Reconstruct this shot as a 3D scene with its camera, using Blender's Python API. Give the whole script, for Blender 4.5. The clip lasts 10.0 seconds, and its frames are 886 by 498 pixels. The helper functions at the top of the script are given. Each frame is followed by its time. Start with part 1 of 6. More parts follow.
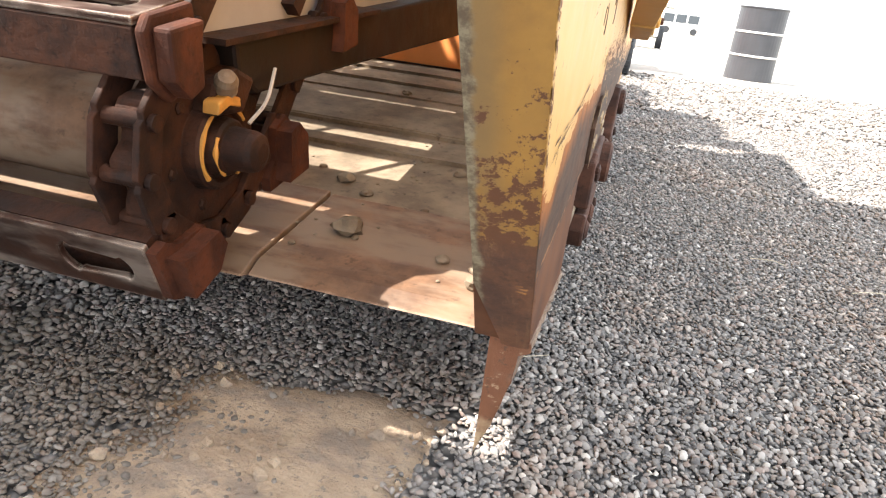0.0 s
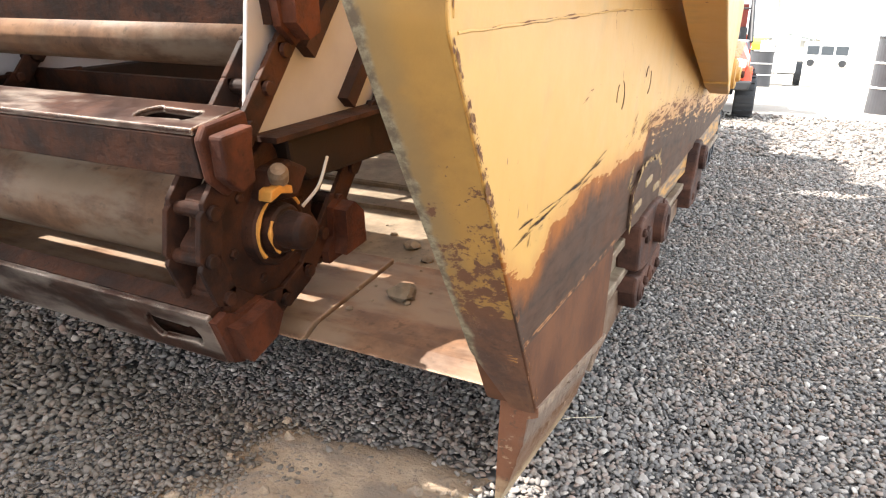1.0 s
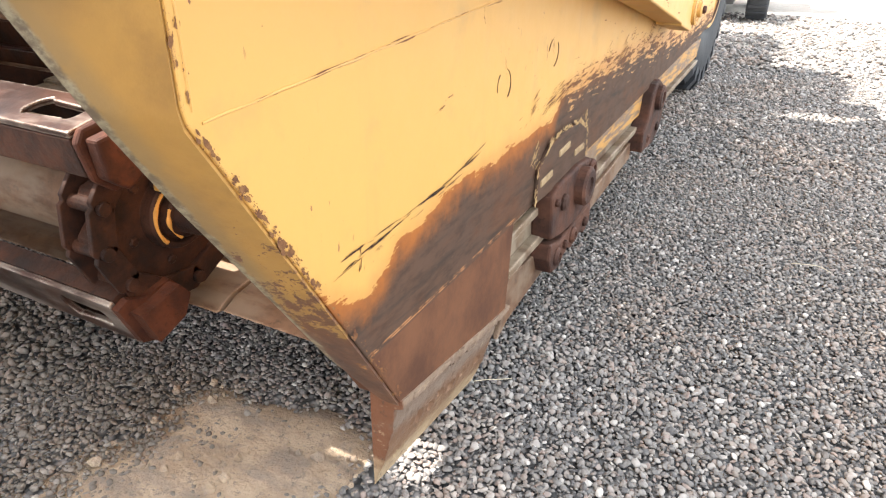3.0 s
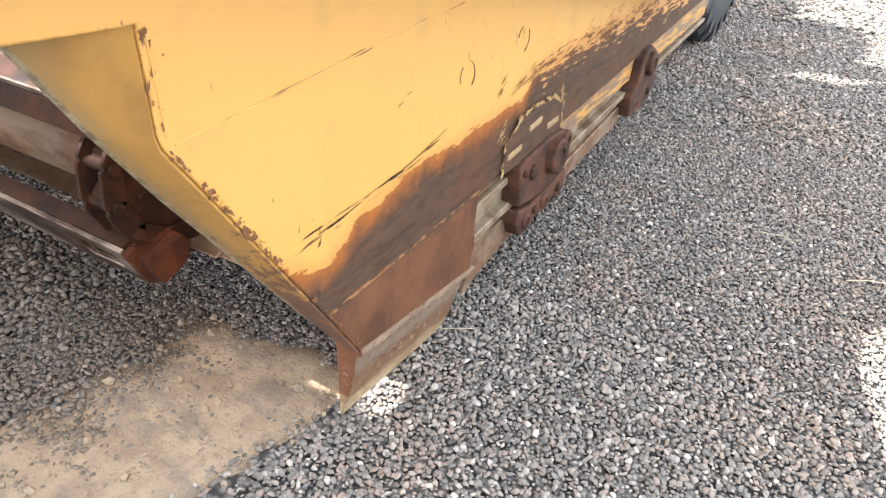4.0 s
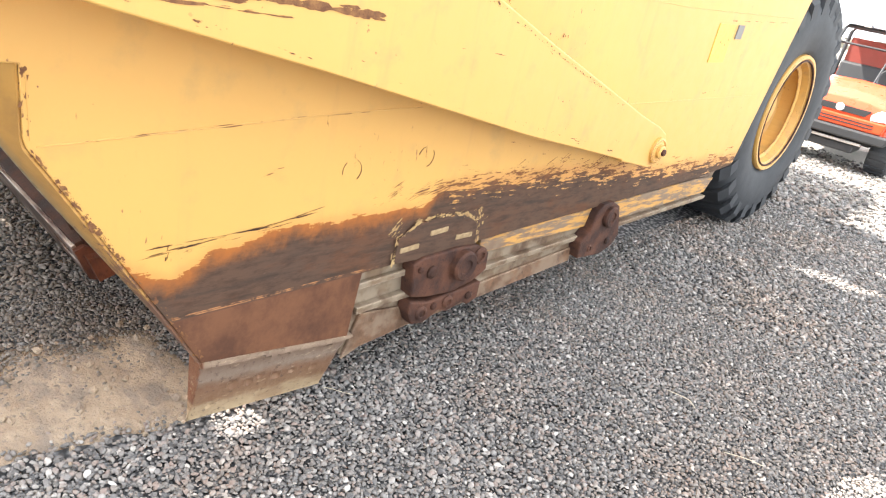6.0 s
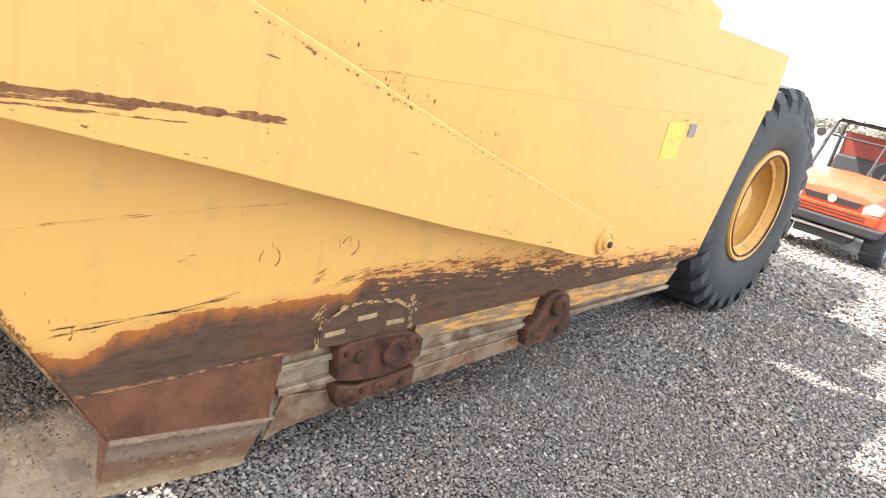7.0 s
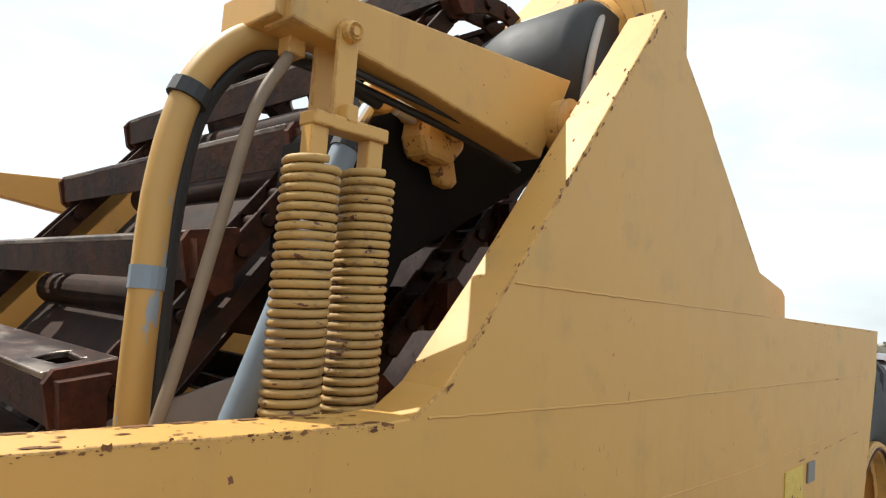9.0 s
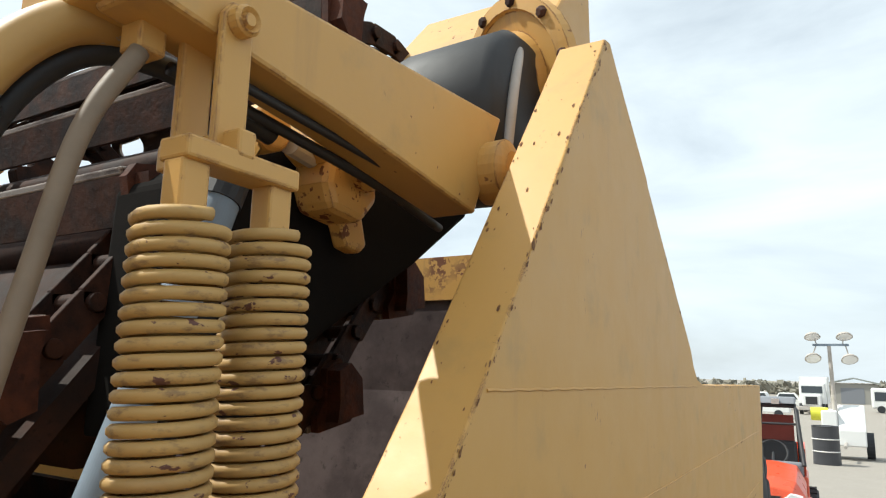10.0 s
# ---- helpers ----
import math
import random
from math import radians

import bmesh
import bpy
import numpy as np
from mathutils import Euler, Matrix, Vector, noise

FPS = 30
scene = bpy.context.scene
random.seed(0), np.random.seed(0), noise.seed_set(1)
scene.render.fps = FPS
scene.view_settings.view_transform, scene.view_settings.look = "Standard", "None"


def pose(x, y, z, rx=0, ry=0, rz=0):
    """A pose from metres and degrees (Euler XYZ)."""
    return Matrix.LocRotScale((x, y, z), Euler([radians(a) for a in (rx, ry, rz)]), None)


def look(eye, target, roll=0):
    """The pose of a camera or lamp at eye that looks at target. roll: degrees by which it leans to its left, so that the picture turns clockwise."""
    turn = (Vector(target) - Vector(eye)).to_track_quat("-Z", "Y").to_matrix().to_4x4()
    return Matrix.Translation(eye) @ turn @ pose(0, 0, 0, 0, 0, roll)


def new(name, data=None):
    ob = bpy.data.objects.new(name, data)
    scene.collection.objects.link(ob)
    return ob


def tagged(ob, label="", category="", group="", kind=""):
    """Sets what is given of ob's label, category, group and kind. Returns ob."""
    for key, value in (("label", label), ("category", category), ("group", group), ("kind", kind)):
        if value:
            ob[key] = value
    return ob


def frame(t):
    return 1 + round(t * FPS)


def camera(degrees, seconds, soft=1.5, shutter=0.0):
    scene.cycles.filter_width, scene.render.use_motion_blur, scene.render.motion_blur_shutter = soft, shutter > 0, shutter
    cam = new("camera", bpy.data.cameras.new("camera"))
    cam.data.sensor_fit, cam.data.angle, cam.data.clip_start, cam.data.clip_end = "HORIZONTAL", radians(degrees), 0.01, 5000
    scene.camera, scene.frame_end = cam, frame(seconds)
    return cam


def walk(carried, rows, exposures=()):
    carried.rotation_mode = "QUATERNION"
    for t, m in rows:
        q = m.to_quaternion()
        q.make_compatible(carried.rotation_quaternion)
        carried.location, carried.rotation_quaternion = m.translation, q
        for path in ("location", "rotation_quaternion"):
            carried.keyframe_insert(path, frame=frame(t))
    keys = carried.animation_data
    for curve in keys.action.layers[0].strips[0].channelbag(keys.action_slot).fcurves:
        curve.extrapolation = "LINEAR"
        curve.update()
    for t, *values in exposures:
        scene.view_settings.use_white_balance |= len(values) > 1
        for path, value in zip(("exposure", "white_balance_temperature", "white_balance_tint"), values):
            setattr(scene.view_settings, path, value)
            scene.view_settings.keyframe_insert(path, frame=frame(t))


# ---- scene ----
cam = camera(66.2, 10.0, soft=1.2)
PATH = [
    (0, (0.073, 0.013, 0.755), (-0.376, 1.823, 0.031), 6.7),
    (0.5, (0.206, -0.009, 0.779), (-0.464, 1.746, 0.093), 3.4),
    (1, (0.265, 0.005, 0.829), (-0.57, 1.717, 0.22), 1.6),
    (1.5, (0.322, 0.061, 0.828), (-0.615, 1.712, 0.199), 0.6),
    (2, (0.385, 0.105, 0.845), (-0.491, 1.751, 0.121), 0.5),
    (2.5, (0.416, 0.122, 0.924), (-0.461, 1.72, 0.101), -1.0),
    (3, (0.467, 0.143, 0.998), (-0.37, 1.728, 0.111), 0.6),
    (3.2, (0.505, 0.152, 1.028), (-0.298, 1.729, 0.097), 1.2),
    (4.3, (0.686, 0.064, 1.187), (-0.185, 1.484, 0.08), 4.3),
    (4.5, (0.746, 0.04, 1.198), (-0.12, 1.465, 0.094), 7.1),
    (5, (0.876, 0.055, 1.218), (-0.032, 1.493, 0.166), 9.2),
    (5.5, (1.026, 0.169, 1.236), (-0.048, 1.586, 0.321), 9.8),
    (5.7, (1.094, 0.194, 1.232), (-0.031, 1.607, 0.373), 10.6),
    (6.8, (1.408, 0.297, 1.353), (0.124, 1.688, 0.707), 13.4),
    (7, (1.411, 0.361, 1.361), (0.109, 1.755, 0.76), 12.7),
    (7.5, (1.385, 0.563, 1.416), (0.01, 1.935, 0.938), 11.8),
    (8, (1.149, 0.714, 1.439), (-0.283, 2.1, 1.271), 8.8),
    (8.5, (0.874, 0.876, 1.509), (-0.577, 2.252, 1.469), 5.4),
    (9, (0.621, 1.052, 1.571), (-0.776, 2.473, 1.74), 4.4),
    (9.5, (0.446, 1.123, 1.604), (-0.739, 2.707, 1.895), 2.8),
    (10, (0.328, 1.21, 1.633), (-0.697, 2.891, 1.985), 1.3),
]
EXPOSURES = [(0.0, 1.93, 6500, 10), (1.0, 1.86, 6500, 10), (2.0, 2.02, 6500, 10), (3.2, 2.03, 6500, 10), (4.5, 2.07, 6500, 10), (5.5, 2.12, 6500, 10), (7.0, 1.8, 6500, 10), (7.5, 1.49, 6500, 10), (8.0, 0.94, 6500, 9), (8.5, 0.48, 6480, 8), (9.0, 0.18, 6400, 6), (10.0, 0.04, 6250, 4)]
walk(cam, [(t, look(eye, target, roll)) for t, eye, target, roll in PATH], EXPOSURES)

# ---- light ----
SUN = Vector((-0.54, -0.245, 0.86)).normalized()
world = bpy.data.worlds.new("world")
scene.world = world
world.use_nodes = True
wt = world.node_tree
wbg = wt.nodes["Background"]
sky = wt.nodes.new("ShaderNodeTexSky")
sky.sky_type, sky.sun_disc = "NISHITA", False
sky.sun_elevation = math.asin(SUN.z)
sky.sun_rotation = math.atan2(SUN.x, SUN.y)
sky.air_density, sky.dust_density, sky.ozone_density = 1.0, 2.0, 1.0
# thin high cloud over the blue
wco = wt.nodes.new("ShaderNodeTexCoord")
wmap = wt.nodes.new("ShaderNodeMapping")
wmap.inputs["Scale"].default_value = (1.6, 1.6, 5.0)
wno = wt.nodes.new("ShaderNodeTexNoise")
wno.inputs["Scale"].default_value, wno.inputs["Detail"].default_value, wno.inputs["Roughness"].default_value = 1.5, 7.0, 0.55
wno.inputs["Distortion"].default_value = 0.4
wr = wt.nodes.new("ShaderNodeValToRGB")
wr.color_ramp.elements[0].position, wr.color_ramp.elements[1].position = 0.30, 0.66
wr.color_ramp.elements[0].color = (0.62, 0.62, 0.62, 1)
wmx = wt.nodes.new("ShaderNodeMix")
wmx.data_type = "RGBA"
wmx.inputs[7].default_value = (11.5, 12.2, 12.8, 1)
wt.links.new(wco.outputs["Generated"], wmap.inputs["Vector"])
wt.links.new(wmap.outputs[0], wno.inputs["Vector"])
wt.links.new(wno.outputs["Fac"], wr.inputs["Fac"])
wt.links.new(wr.outputs["Color"], wmx.inputs[0])
wt.links.new(sky.outputs["Color"], wmx.inputs[6])
wt.links.new(wmx.outputs[2], wbg.inputs["Color"])
wbg.inputs["Strength"].default_value = 0.089
sun = new("sun", bpy.data.lights.new("sun", "SUN"))
sun.data.energy, sun.data.angle, sun.data.color = 5.0, radians(0.6), (1.0, 0.94, 0.85)
sun.matrix_world = look(SUN * 30, (0, 0, 0))


# ---- materials ----
class Mat:
    """A node material with short calls for its nodes."""

    def __init__(self, name, rough=0.6, metal=0.0, spec=0.5):
        self.m = bpy.data.materials.new(name)
        self.m.use_nodes = True
        self.t = self.m.node_tree
        self.b = self.t.nodes["Principled BSDF"]
        self.b.inputs["Roughness"].default_value = rough
        self.b.inputs["Metallic"].default_value = metal
        self.b.inputs["Specular IOR Level"].default_value = spec
        g = self.t.nodes.new("ShaderNodeNewGeometry")
        self.pos, self.nor, self.island = g.outputs["Position"], g.outputs["Normal"], g.outputs["Random Per Island"]

    def put(self, socket, value):
        if hasattr(value, "is_linked"):
            self.t.links.new(value, socket)
        else:
            socket.default_value = value

    def math(self, op, a, b=0.0, c=0.0, clamp=False):
        n = self.t.nodes.new("ShaderNodeMath")
        n.operation, n.use_clamp = op, clamp
        for k, v in enumerate((a, b, c)):
            self.put(n.inputs[k], v)
        return n.outputs[0]

    def axes(self, v=None):
        n = self.t.nodes.new("ShaderNodeSeparateXYZ")
        self.put(n.inputs[0], v or self.pos)
        return n.outputs

    def scaled(self, sx, sy, sz, v=None):
        n = self.t.nodes.new("ShaderNodeMapping")
        self.put(n.inputs["Vector"], v or self.pos)
        n.inputs["Scale"].default_value = (sx, sy, sz)
        return n.outputs[0]

    def noise(self, scale, detail=4.0, rough=0.55, v=None, distort=0.0):
        n = self.t.nodes.new("ShaderNodeTexNoise")
        self.put(n.inputs["Vector"], v or self.pos)
        n.inputs["Scale"].default_value, n.inputs["Detail"].default_value = scale, detail
        n.inputs["Roughness"].default_value, n.inputs["Distortion"].default_value = rough, distort
        return n.outputs["Fac"]

    def voronoi(self, scale, v=None, out="Color"):
        n = self.t.nodes.new("ShaderNodeTexVoronoi")
        self.put(n.inputs["Vector"], v or self.pos)
        n.inputs["Scale"].default_value = scale
        return n.outputs[out]

    def ramp(self, fac, stops, smooth=False):
        n = self.t.nodes.new("ShaderNodeValToRGB")
        r = n.color_ramp
        r.interpolation = "EASE" if smooth else "LINEAR"
        while len(r.elements) < len(stops):
            r.elements.new(0.5)
        for e, (p, c) in zip(r.elements, stops):
            e.position = p
            e.color = (c, c, c, 1) if isinstance(c, (int, float)) else (*c, 1)
        self.put(n.inputs[0], fac)
        return n.outputs[0]

    def step(self, fac, lo, hi):
        n = self.t.nodes.new("ShaderNodeMapRange")
        n.interpolation_type = "SMOOTHSTEP"
        self.put(n.inputs[0], fac)
        n.inputs[1].default_value, n.inputs[2].default_value = lo, hi
        return n.outputs[0]

    def mix(self, fac, a, b, blend="MIX"):
        n = self.t.nodes.new("ShaderNodeMix")
        n.data_type, n.blend_type = "RGBA", blend
        for k, v in ((0, fac), (6, a), (7, b)):
            self.put(n.inputs[k], (*v, 1) if isinstance(v, tuple) and len(v) == 3 else v)
        return n.outputs[2]

    def edge(self, radius):
        """Near 1 along sharp convex or concave edges."""
        n = self.t.nodes.new("ShaderNodeBevel")
        n.samples = 4
        n.inputs["Radius"].default_value = radius
        d = self.t.nodes.new("ShaderNodeVectorMath")
        d.operation = "DOT_PRODUCT"
        self.t.links.new(n.outputs[0], d.inputs[0])
        self.t.links.new(self.nor, d.inputs[1])
        return self.math("SUBTRACT", 1.0, d.outputs["Value"], clamp=True)

    def bump(self, height, strength=0.3, distance=0.002):
        n = self.t.nodes.new("ShaderNodeBump")
        n.inputs["Strength"].default_value, n.inputs["Distance"].default_value = strength, distance
        self.put(n.inputs["Height"], height)
        self.t.links.new(n.outputs[0], self.b.inputs["Normal"])

    def done(self, colour=None, rough=None, metal=None):
        for name, v in (("Base Color", colour), ("Roughness", rough), ("Metallic", metal)):
            if v is not None:
                self.put(self.b.inputs[name], (*v, 1) if isinstance(v, tuple) and len(v) == 3 else v)
        return self.m


YEL, YEL2 = (0.605, 0.336, 0.088), (0.535, 0.296, 0.078)
RUST, RUST2, DARK = (0.13, 0.048, 0.022), (0.22, 0.085, 0.035), (0.045, 0.025, 0.018)


def yellow_paint(name, chips=0.5, edges=True, dull=0.0):
    m = Mat(name, 0.5)
    c = m.mix(m.noise(1.7, 5), YEL, YEL2)
    c = m.mix(m.step(m.noise(9, 6, 0.6), 0.52, 0.75), c, (0.45, 0.27, 0.085))
    # thin vertical run-off stains
    st = m.step(m.noise(1.0, 5, 0.6, m.scaled(16, 16, 1.6)), 0.56, 0.75)
    c = m.mix(m.math("MULTIPLY", st, 0.3 + dull), c, (0.34, 0.20, 0.08))
    spots = m.step(m.noise(55, 3, 0.6), 0.735 - 0.06 * chips, 0.76 - 0.06 * chips)
    patch = m.step(m.noise(4.5, 3), 0.50, 0.62)
    f = m.math("MULTIPLY", spots, patch)
    if edges:
        e = m.math("MULTIPLY", m.edge(0.006), m.step(m.noise(26, 4, 0.7), 0.44, 0.56))
        f = m.math("MAXIMUM", f, m.step(e, 0.02, 0.10))
    c = m.mix(f, c, m.mix(m.noise(60), RUST, RUST2))
    r = m.math("MULTIPLY_ADD", m.noise(14, 5), 0.25, 0.36)
    m.bump(m.math("ADD", m.noise(22, 6, 0.6), m.math("MULTIPLY", f, -0.6)), 0.12, 0.004)
    return m.done(c, m.math("MAXIMUM", r, m.math("MULTIPLY", f, 0.85)))


def worn_wall():
    """Bowl side: yellow paint above, scraped to rust below a ragged line."""
    m = Mat("worn_wall_paint", 0.5)
    x, y, z = m.axes()
    c = m.mix(m.noise(1.7, 5), YEL, YEL2)
    c = m.mix(m.step(m.noise(8, 6, 0.6), 0.52, 0.76), c, (0.47, 0.28, 0.085))
    st = m.step(m.noise(1.0, 5, 0.6, m.scaled(14, 14, 1.3)), 0.56, 0.76)
    c = m.mix(m.math("MULTIPLY", st, 0.25), c, (0.36, 0.21, 0.08))
    # small chips and drips
    spots = m.step(m.noise(48, 3, 0.6), 0.70, 0.72)
    drips = m.step(m.noise(1.0, 4, 0.6, m.scaled(90, 90, 22)), 0.66, 0.69)
    zone = m.step(m.noise(3.1, 3), 0.52, 0.62)
    chips = m.math("MULTIPLY", m.math("MAXIMUM", spots, m.math("MULTIPLY", drips, 0.8)), zone)
    e = m.math("MULTIPLY", m.edge(0.006), m.step(m.noise(24, 4, 0.7), 0.46, 0.56))
    chips = m.math("MAXIMUM", chips, m.step(e, 0.02, 0.10))
    # height of the paint's lower border along the wall (4 m of wall in the ramp)
    yy = m.math("MULTIPLY", y, 0.25)
    border = m.ramp(yy, [(0.0, 0.66), (0.165, 0.605), (0.188, 0.545), (0.20, 0.525), (0.225, 0.575), (0.27, 0.604), (0.385, 0.600), (0.396, 0.655), (0.45, 0.660), (0.54, 0.660), (0.66, 0.625), (0.76, 0.595), (0.95, 0.60)])
    far = m.step(y, 1.50, 1.64)
    n1 = m.noise(1.0, 7, 0.68, m.scaled(10, 7, 62))
    n2 = m.noise(1.0, 6, 0.7, m.scaled(30, 26, 90))
    streak = m.math("ADD", m.math("MULTIPLY", n1, 0.65), m.math("MULTIPLY", n2, 0.35))
    h0 = m.math("SUBTRACT", border, z)
    h = m.math("ADD", h0, m.math("MULTIPLY_ADD", m.noise(15, 5, 0.65), 0.05, -0.025))
    gain = m.math("MULTIPLY_ADD", far, -9.0, 10.5)
    push = m.math("ADD", m.math("SUBTRACT", streak, 0.5), m.math("MULTIPLY", h, gain))
    rust = m.step(push, 0.015, 0.05)
    halo = m.math("SUBTRACT", m.step(h, -0.035, 0.015), rust, clamp=True)
    rc = m.mix(m.noise(7, 6, 0.65), (0.070, 0.048, 0.038), (0.105, 0.056, 0.034))
    rc = m.mix(m.step(m.noise(1.0, 5, 0.6, m.scaled(6, 4, 30)), 0.5, 0.72), rc, (0.046, 0.034, 0.027))
    rc = m.mix(m.math("MULTIPLY", m.step(m.noise(1.0, 8, 0.72, m.scaled(30, 14, 60)), 0.42, 0.68), 0.55), rc, (0.028, 0.019, 0.015))
    rc = m.mix(m.math("MULTIPLY", m.step(m.noise(1.0, 7, 0.65, m.scaled(8, 3.5, 9)), 0.5, 0.72), 0.5), rc, (0.13, 0.05, 0.022))
    rc = m.mix(m.math("MULTIPLY", m.step(m.noise(90, 4, 0.7), 0.60, 0.72), 0.3), rc, (0.14, 0.085, 0.06))
    # orange fringe where the paint gives way
    rc = m.mix(m.math("MULTIPLY", m.math("SUBTRACT", 1.0, m.step(m.math("ADD", h, m.math("MULTIPLY_ADD", m.noise(17, 6, 0.7), 0.09, -0.045)), -0.01, 0.06)), m.math("MULTIPLY_ADD", far, -0.5, 0.9)), rc, (0.34, 0.115, 0.028))
    # redder steel on the lowest strip, with a bright rubbed line on its upper border
    line = m.math("MULTIPLY_ADD", y, 0.0165, 0.409)
    low = m.step(m.math("SUBTRACT", line, z), 0.0, 0.006)
    front = m.math("SUBTRACT", 1.0, m.step(y, 1.36, 1.40))
    rc = m.mix(m.math("MULTIPLY", low, front), rc, m.mix(m.step(m.noise(7, 8, 0.7), 0.34, 0.66), (0.078, 0.037, 0.024), (0.150, 0.068, 0.037)))
    d = m.math("ABSOLUTE", m.math("SUBTRACT", m.math("SUBTRACT", line, z), -0.004))
    rub = m.math("MULTIPLY", m.math("SUBTRACT", 1.0, m.step(m.math("ABSOLUTE", m.math("SUBTRACT", d, 0.0022)), 0.0006, 0.0022)), m.step(m.noise(1.0, 4, 0.6, m.scaled(20, 26, 60)), 0.47, 0.6))
    rc = m.mix(m.math("MULTIPLY", rub, front), rc, (0.36, 0.17, 0.075))
    c = m.mix(m.math("MULTIPLY", halo, 0.7), c, (0.46, 0.20, 0.05))
    c = m.mix(chips, c, m.mix(m.noise(60), RUST, RUST2))
    c = m.mix(rust, c, rc)
    r = m.math("MULTIPLY_ADD", m.noise(14, 5), 0.22, 0.38)
    r = m.math("MULTIPLY_ADD", rust, 0.12, r)
    m.put(m.b.inputs["Specular IOR Level"], m.math("MULTIPLY_ADD", rust, -0.35, 0.45))
    m.bump(m.math("ADD", m.noise(20, 6, 0.6), m.math("MULTIPLY", m.math("ADD", rust, chips), -0.7)), 0.14, 0.004)
    return m.done(c, r)


def front_strip_paint():
    m = Mat("worn_shaded_front_paint", 0.55)
    x, y, z = m.axes()
    # Aged yellow, darkened further for the shade on this forward face.
    c = m.mix(m.step(m.noise(9, 6, 0.65), 0.35, 0.65), (0.42, 0.22, 0.050), (0.29, 0.15, 0.042))
    c = m.mix(m.step(m.noise(3.5, 4), 0.52, 0.66), c, (0.40, 0.21, 0.05))
    grey = m.math("MULTIPLY", m.step(m.noise(7, 4, 0.6), 0.46, 0.58), m.step(x, -0.03, -0.06))
    c = m.mix(m.math("MULTIPLY", grey, 0.5), c, (0.20, 0.145, 0.075))
    bits = m.step(m.math("ADD", m.noise(46, 6, 0.75), m.math("MULTIPLY", m.math("SUBTRACT", 0.66, z), 0.8)), 0.575, 0.61)
    c = m.mix(bits, c, m.mix(m.noise(20), (0.10, 0.042, 0.024), (0.17, 0.07, 0.03)))
    base = m.step(m.math("ADD", z, m.math("MULTIPLY", m.noise(20, 4), 0.06)), 0.53, 0.49)
    bare = m.mix(m.step(m.noise(14, 7, 0.7), 0.34, 0.66), (0.075, 0.038, 0.026), (0.165, 0.072, 0.036))
    bare = m.mix(m.math("MULTIPLY", m.step(m.noise(1.0, 6, 0.65, m.scaled(60, 12, 12)), 0.52, 0.66), 0.6), bare, (0.20, 0.105, 0.055))
    bare = m.mix(m.math("MULTIPLY", m.step(m.noise(80, 5, 0.7), 0.56, 0.68), 0.5), bare, (0.045, 0.026, 0.02))
    c = m.mix(base, c, bare)
    rim = m.step(m.math("ADD", x, m.math("MULTIPLY", m.noise(26, 5, 0.65), 0.024)), -0.052, -0.060)
    c = m.mix(rim, c, m.mix(m.step(m.noise(60, 6, 0.7), 0.36, 0.62), (0.30, 0.245, 0.155), (0.13, 0.09, 0.055)))
    m.bump(m.math("ADD", m.noise(30, 6, 0.65), m.math("MULTIPLY", bits, -0.5)), 0.3, 0.004)
    return m.done(c, m.math("MULTIPLY_ADD", m.noise(20), 0.3, 0.4))


def rusty(name, a, b, rough=0.75, metal=0.0, scale=14, worn=None, bump=0.3):
    m = Mat(name, rough, metal, 0.25)
    c = m.mix(m.step(m.noise(scale, 6, 0.65), 0.35, 0.68), a, b)
    c = m.mix(m.math("MULTIPLY", m.step(m.noise(scale * 5, 4, 0.7), 0.56, 0.7), 0.6), c, tuple(v * 0.45 for v in a))
    if worn:
        c = m.mix(m.math("MULTIPLY", m.step(m.noise(3.2, 5, 0.6, m.scaled(1, 3, 3)), 0.42, 0.6), 0.8), c, worn)
        e = m.math("MULTIPLY", m.step(m.edge(0.008), 0.03, 0.15), m.step(m.noise(14, 4), 0.38, 0.55))
        c = m.mix(e, c, tuple(min(0.5, v * 1.7) for v in worn))
    m.bump(m.noise(scale * 3, 7, 0.65), bump, 0.004)
    return m.done(c, m.math("MULTIPLY_ADD", m.noise(scale * 2, 4), 0.3, rough - 0.18))


def plain(name, colour, rough=0.5, metal=0.0, vary=0.15, scale=12, bump=0.08):
    m = Mat(name, rough, metal)
    c = m.mix(m.noise(scale, 5), tuple(v * (1 - vary) for v in colour), tuple(min(1, v * (1 + vary)) for v in colour))
    m.bump(m.noise(scale * 6, 5), bump, 0.003)
    return m.done(c, m.math("MULTIPLY_ADD", m.noise(scale * 1.7, 4), 0.2, rough - 0.1))


WALL = worn_wall()
STRIP = front_strip_paint()
YELLOW = yellow_paint("yellow_paint", 0.6)
YELLOW_FLAT = yellow_paint("yellow_paint_plain", 0.9, edges=False)
YELLOW_OLD = yellow_paint("yellow_paint_rusting", 1.4, dull=0.3)
RUSTY = rusty("rusty_steel", (0.034, 0.016, 0.012), (0.095, 0.040, 0.024), 0.75, 0.0, 14, None, 0.6)
RUST_DARK = rusty("dark_rusty_steel", (0.022, 0.011, 0.008), (0.05, 0.02, 0.012))
# Worn face steel, paled further to stand for sun and sky glint.
FLIGHT = rusty("worn_glint_flight_steel", (0.032, 0.016, 0.012), (0.075, 0.034, 0.022), 0.38, 0.45, 9, (0.30, 0.245, 0.205))
BLADE = rusty("scraped_steel", (0.085, 0.046, 0.028), (0.19, 0.105, 0.06), 0.62, 0.0, 8, (0.21, 0.15, 0.105))
DUSTY = rusty("dusty_floor_steel", (0.12, 0.09, 0.062), (0.24, 0.185, 0.13), 0.8, 0.0, 7)
GREY_STEEL = rusty("grey_plate", (0.42, 0.38, 0.34), (0.52, 0.48, 0.44), 0.6, 0.0, 6)
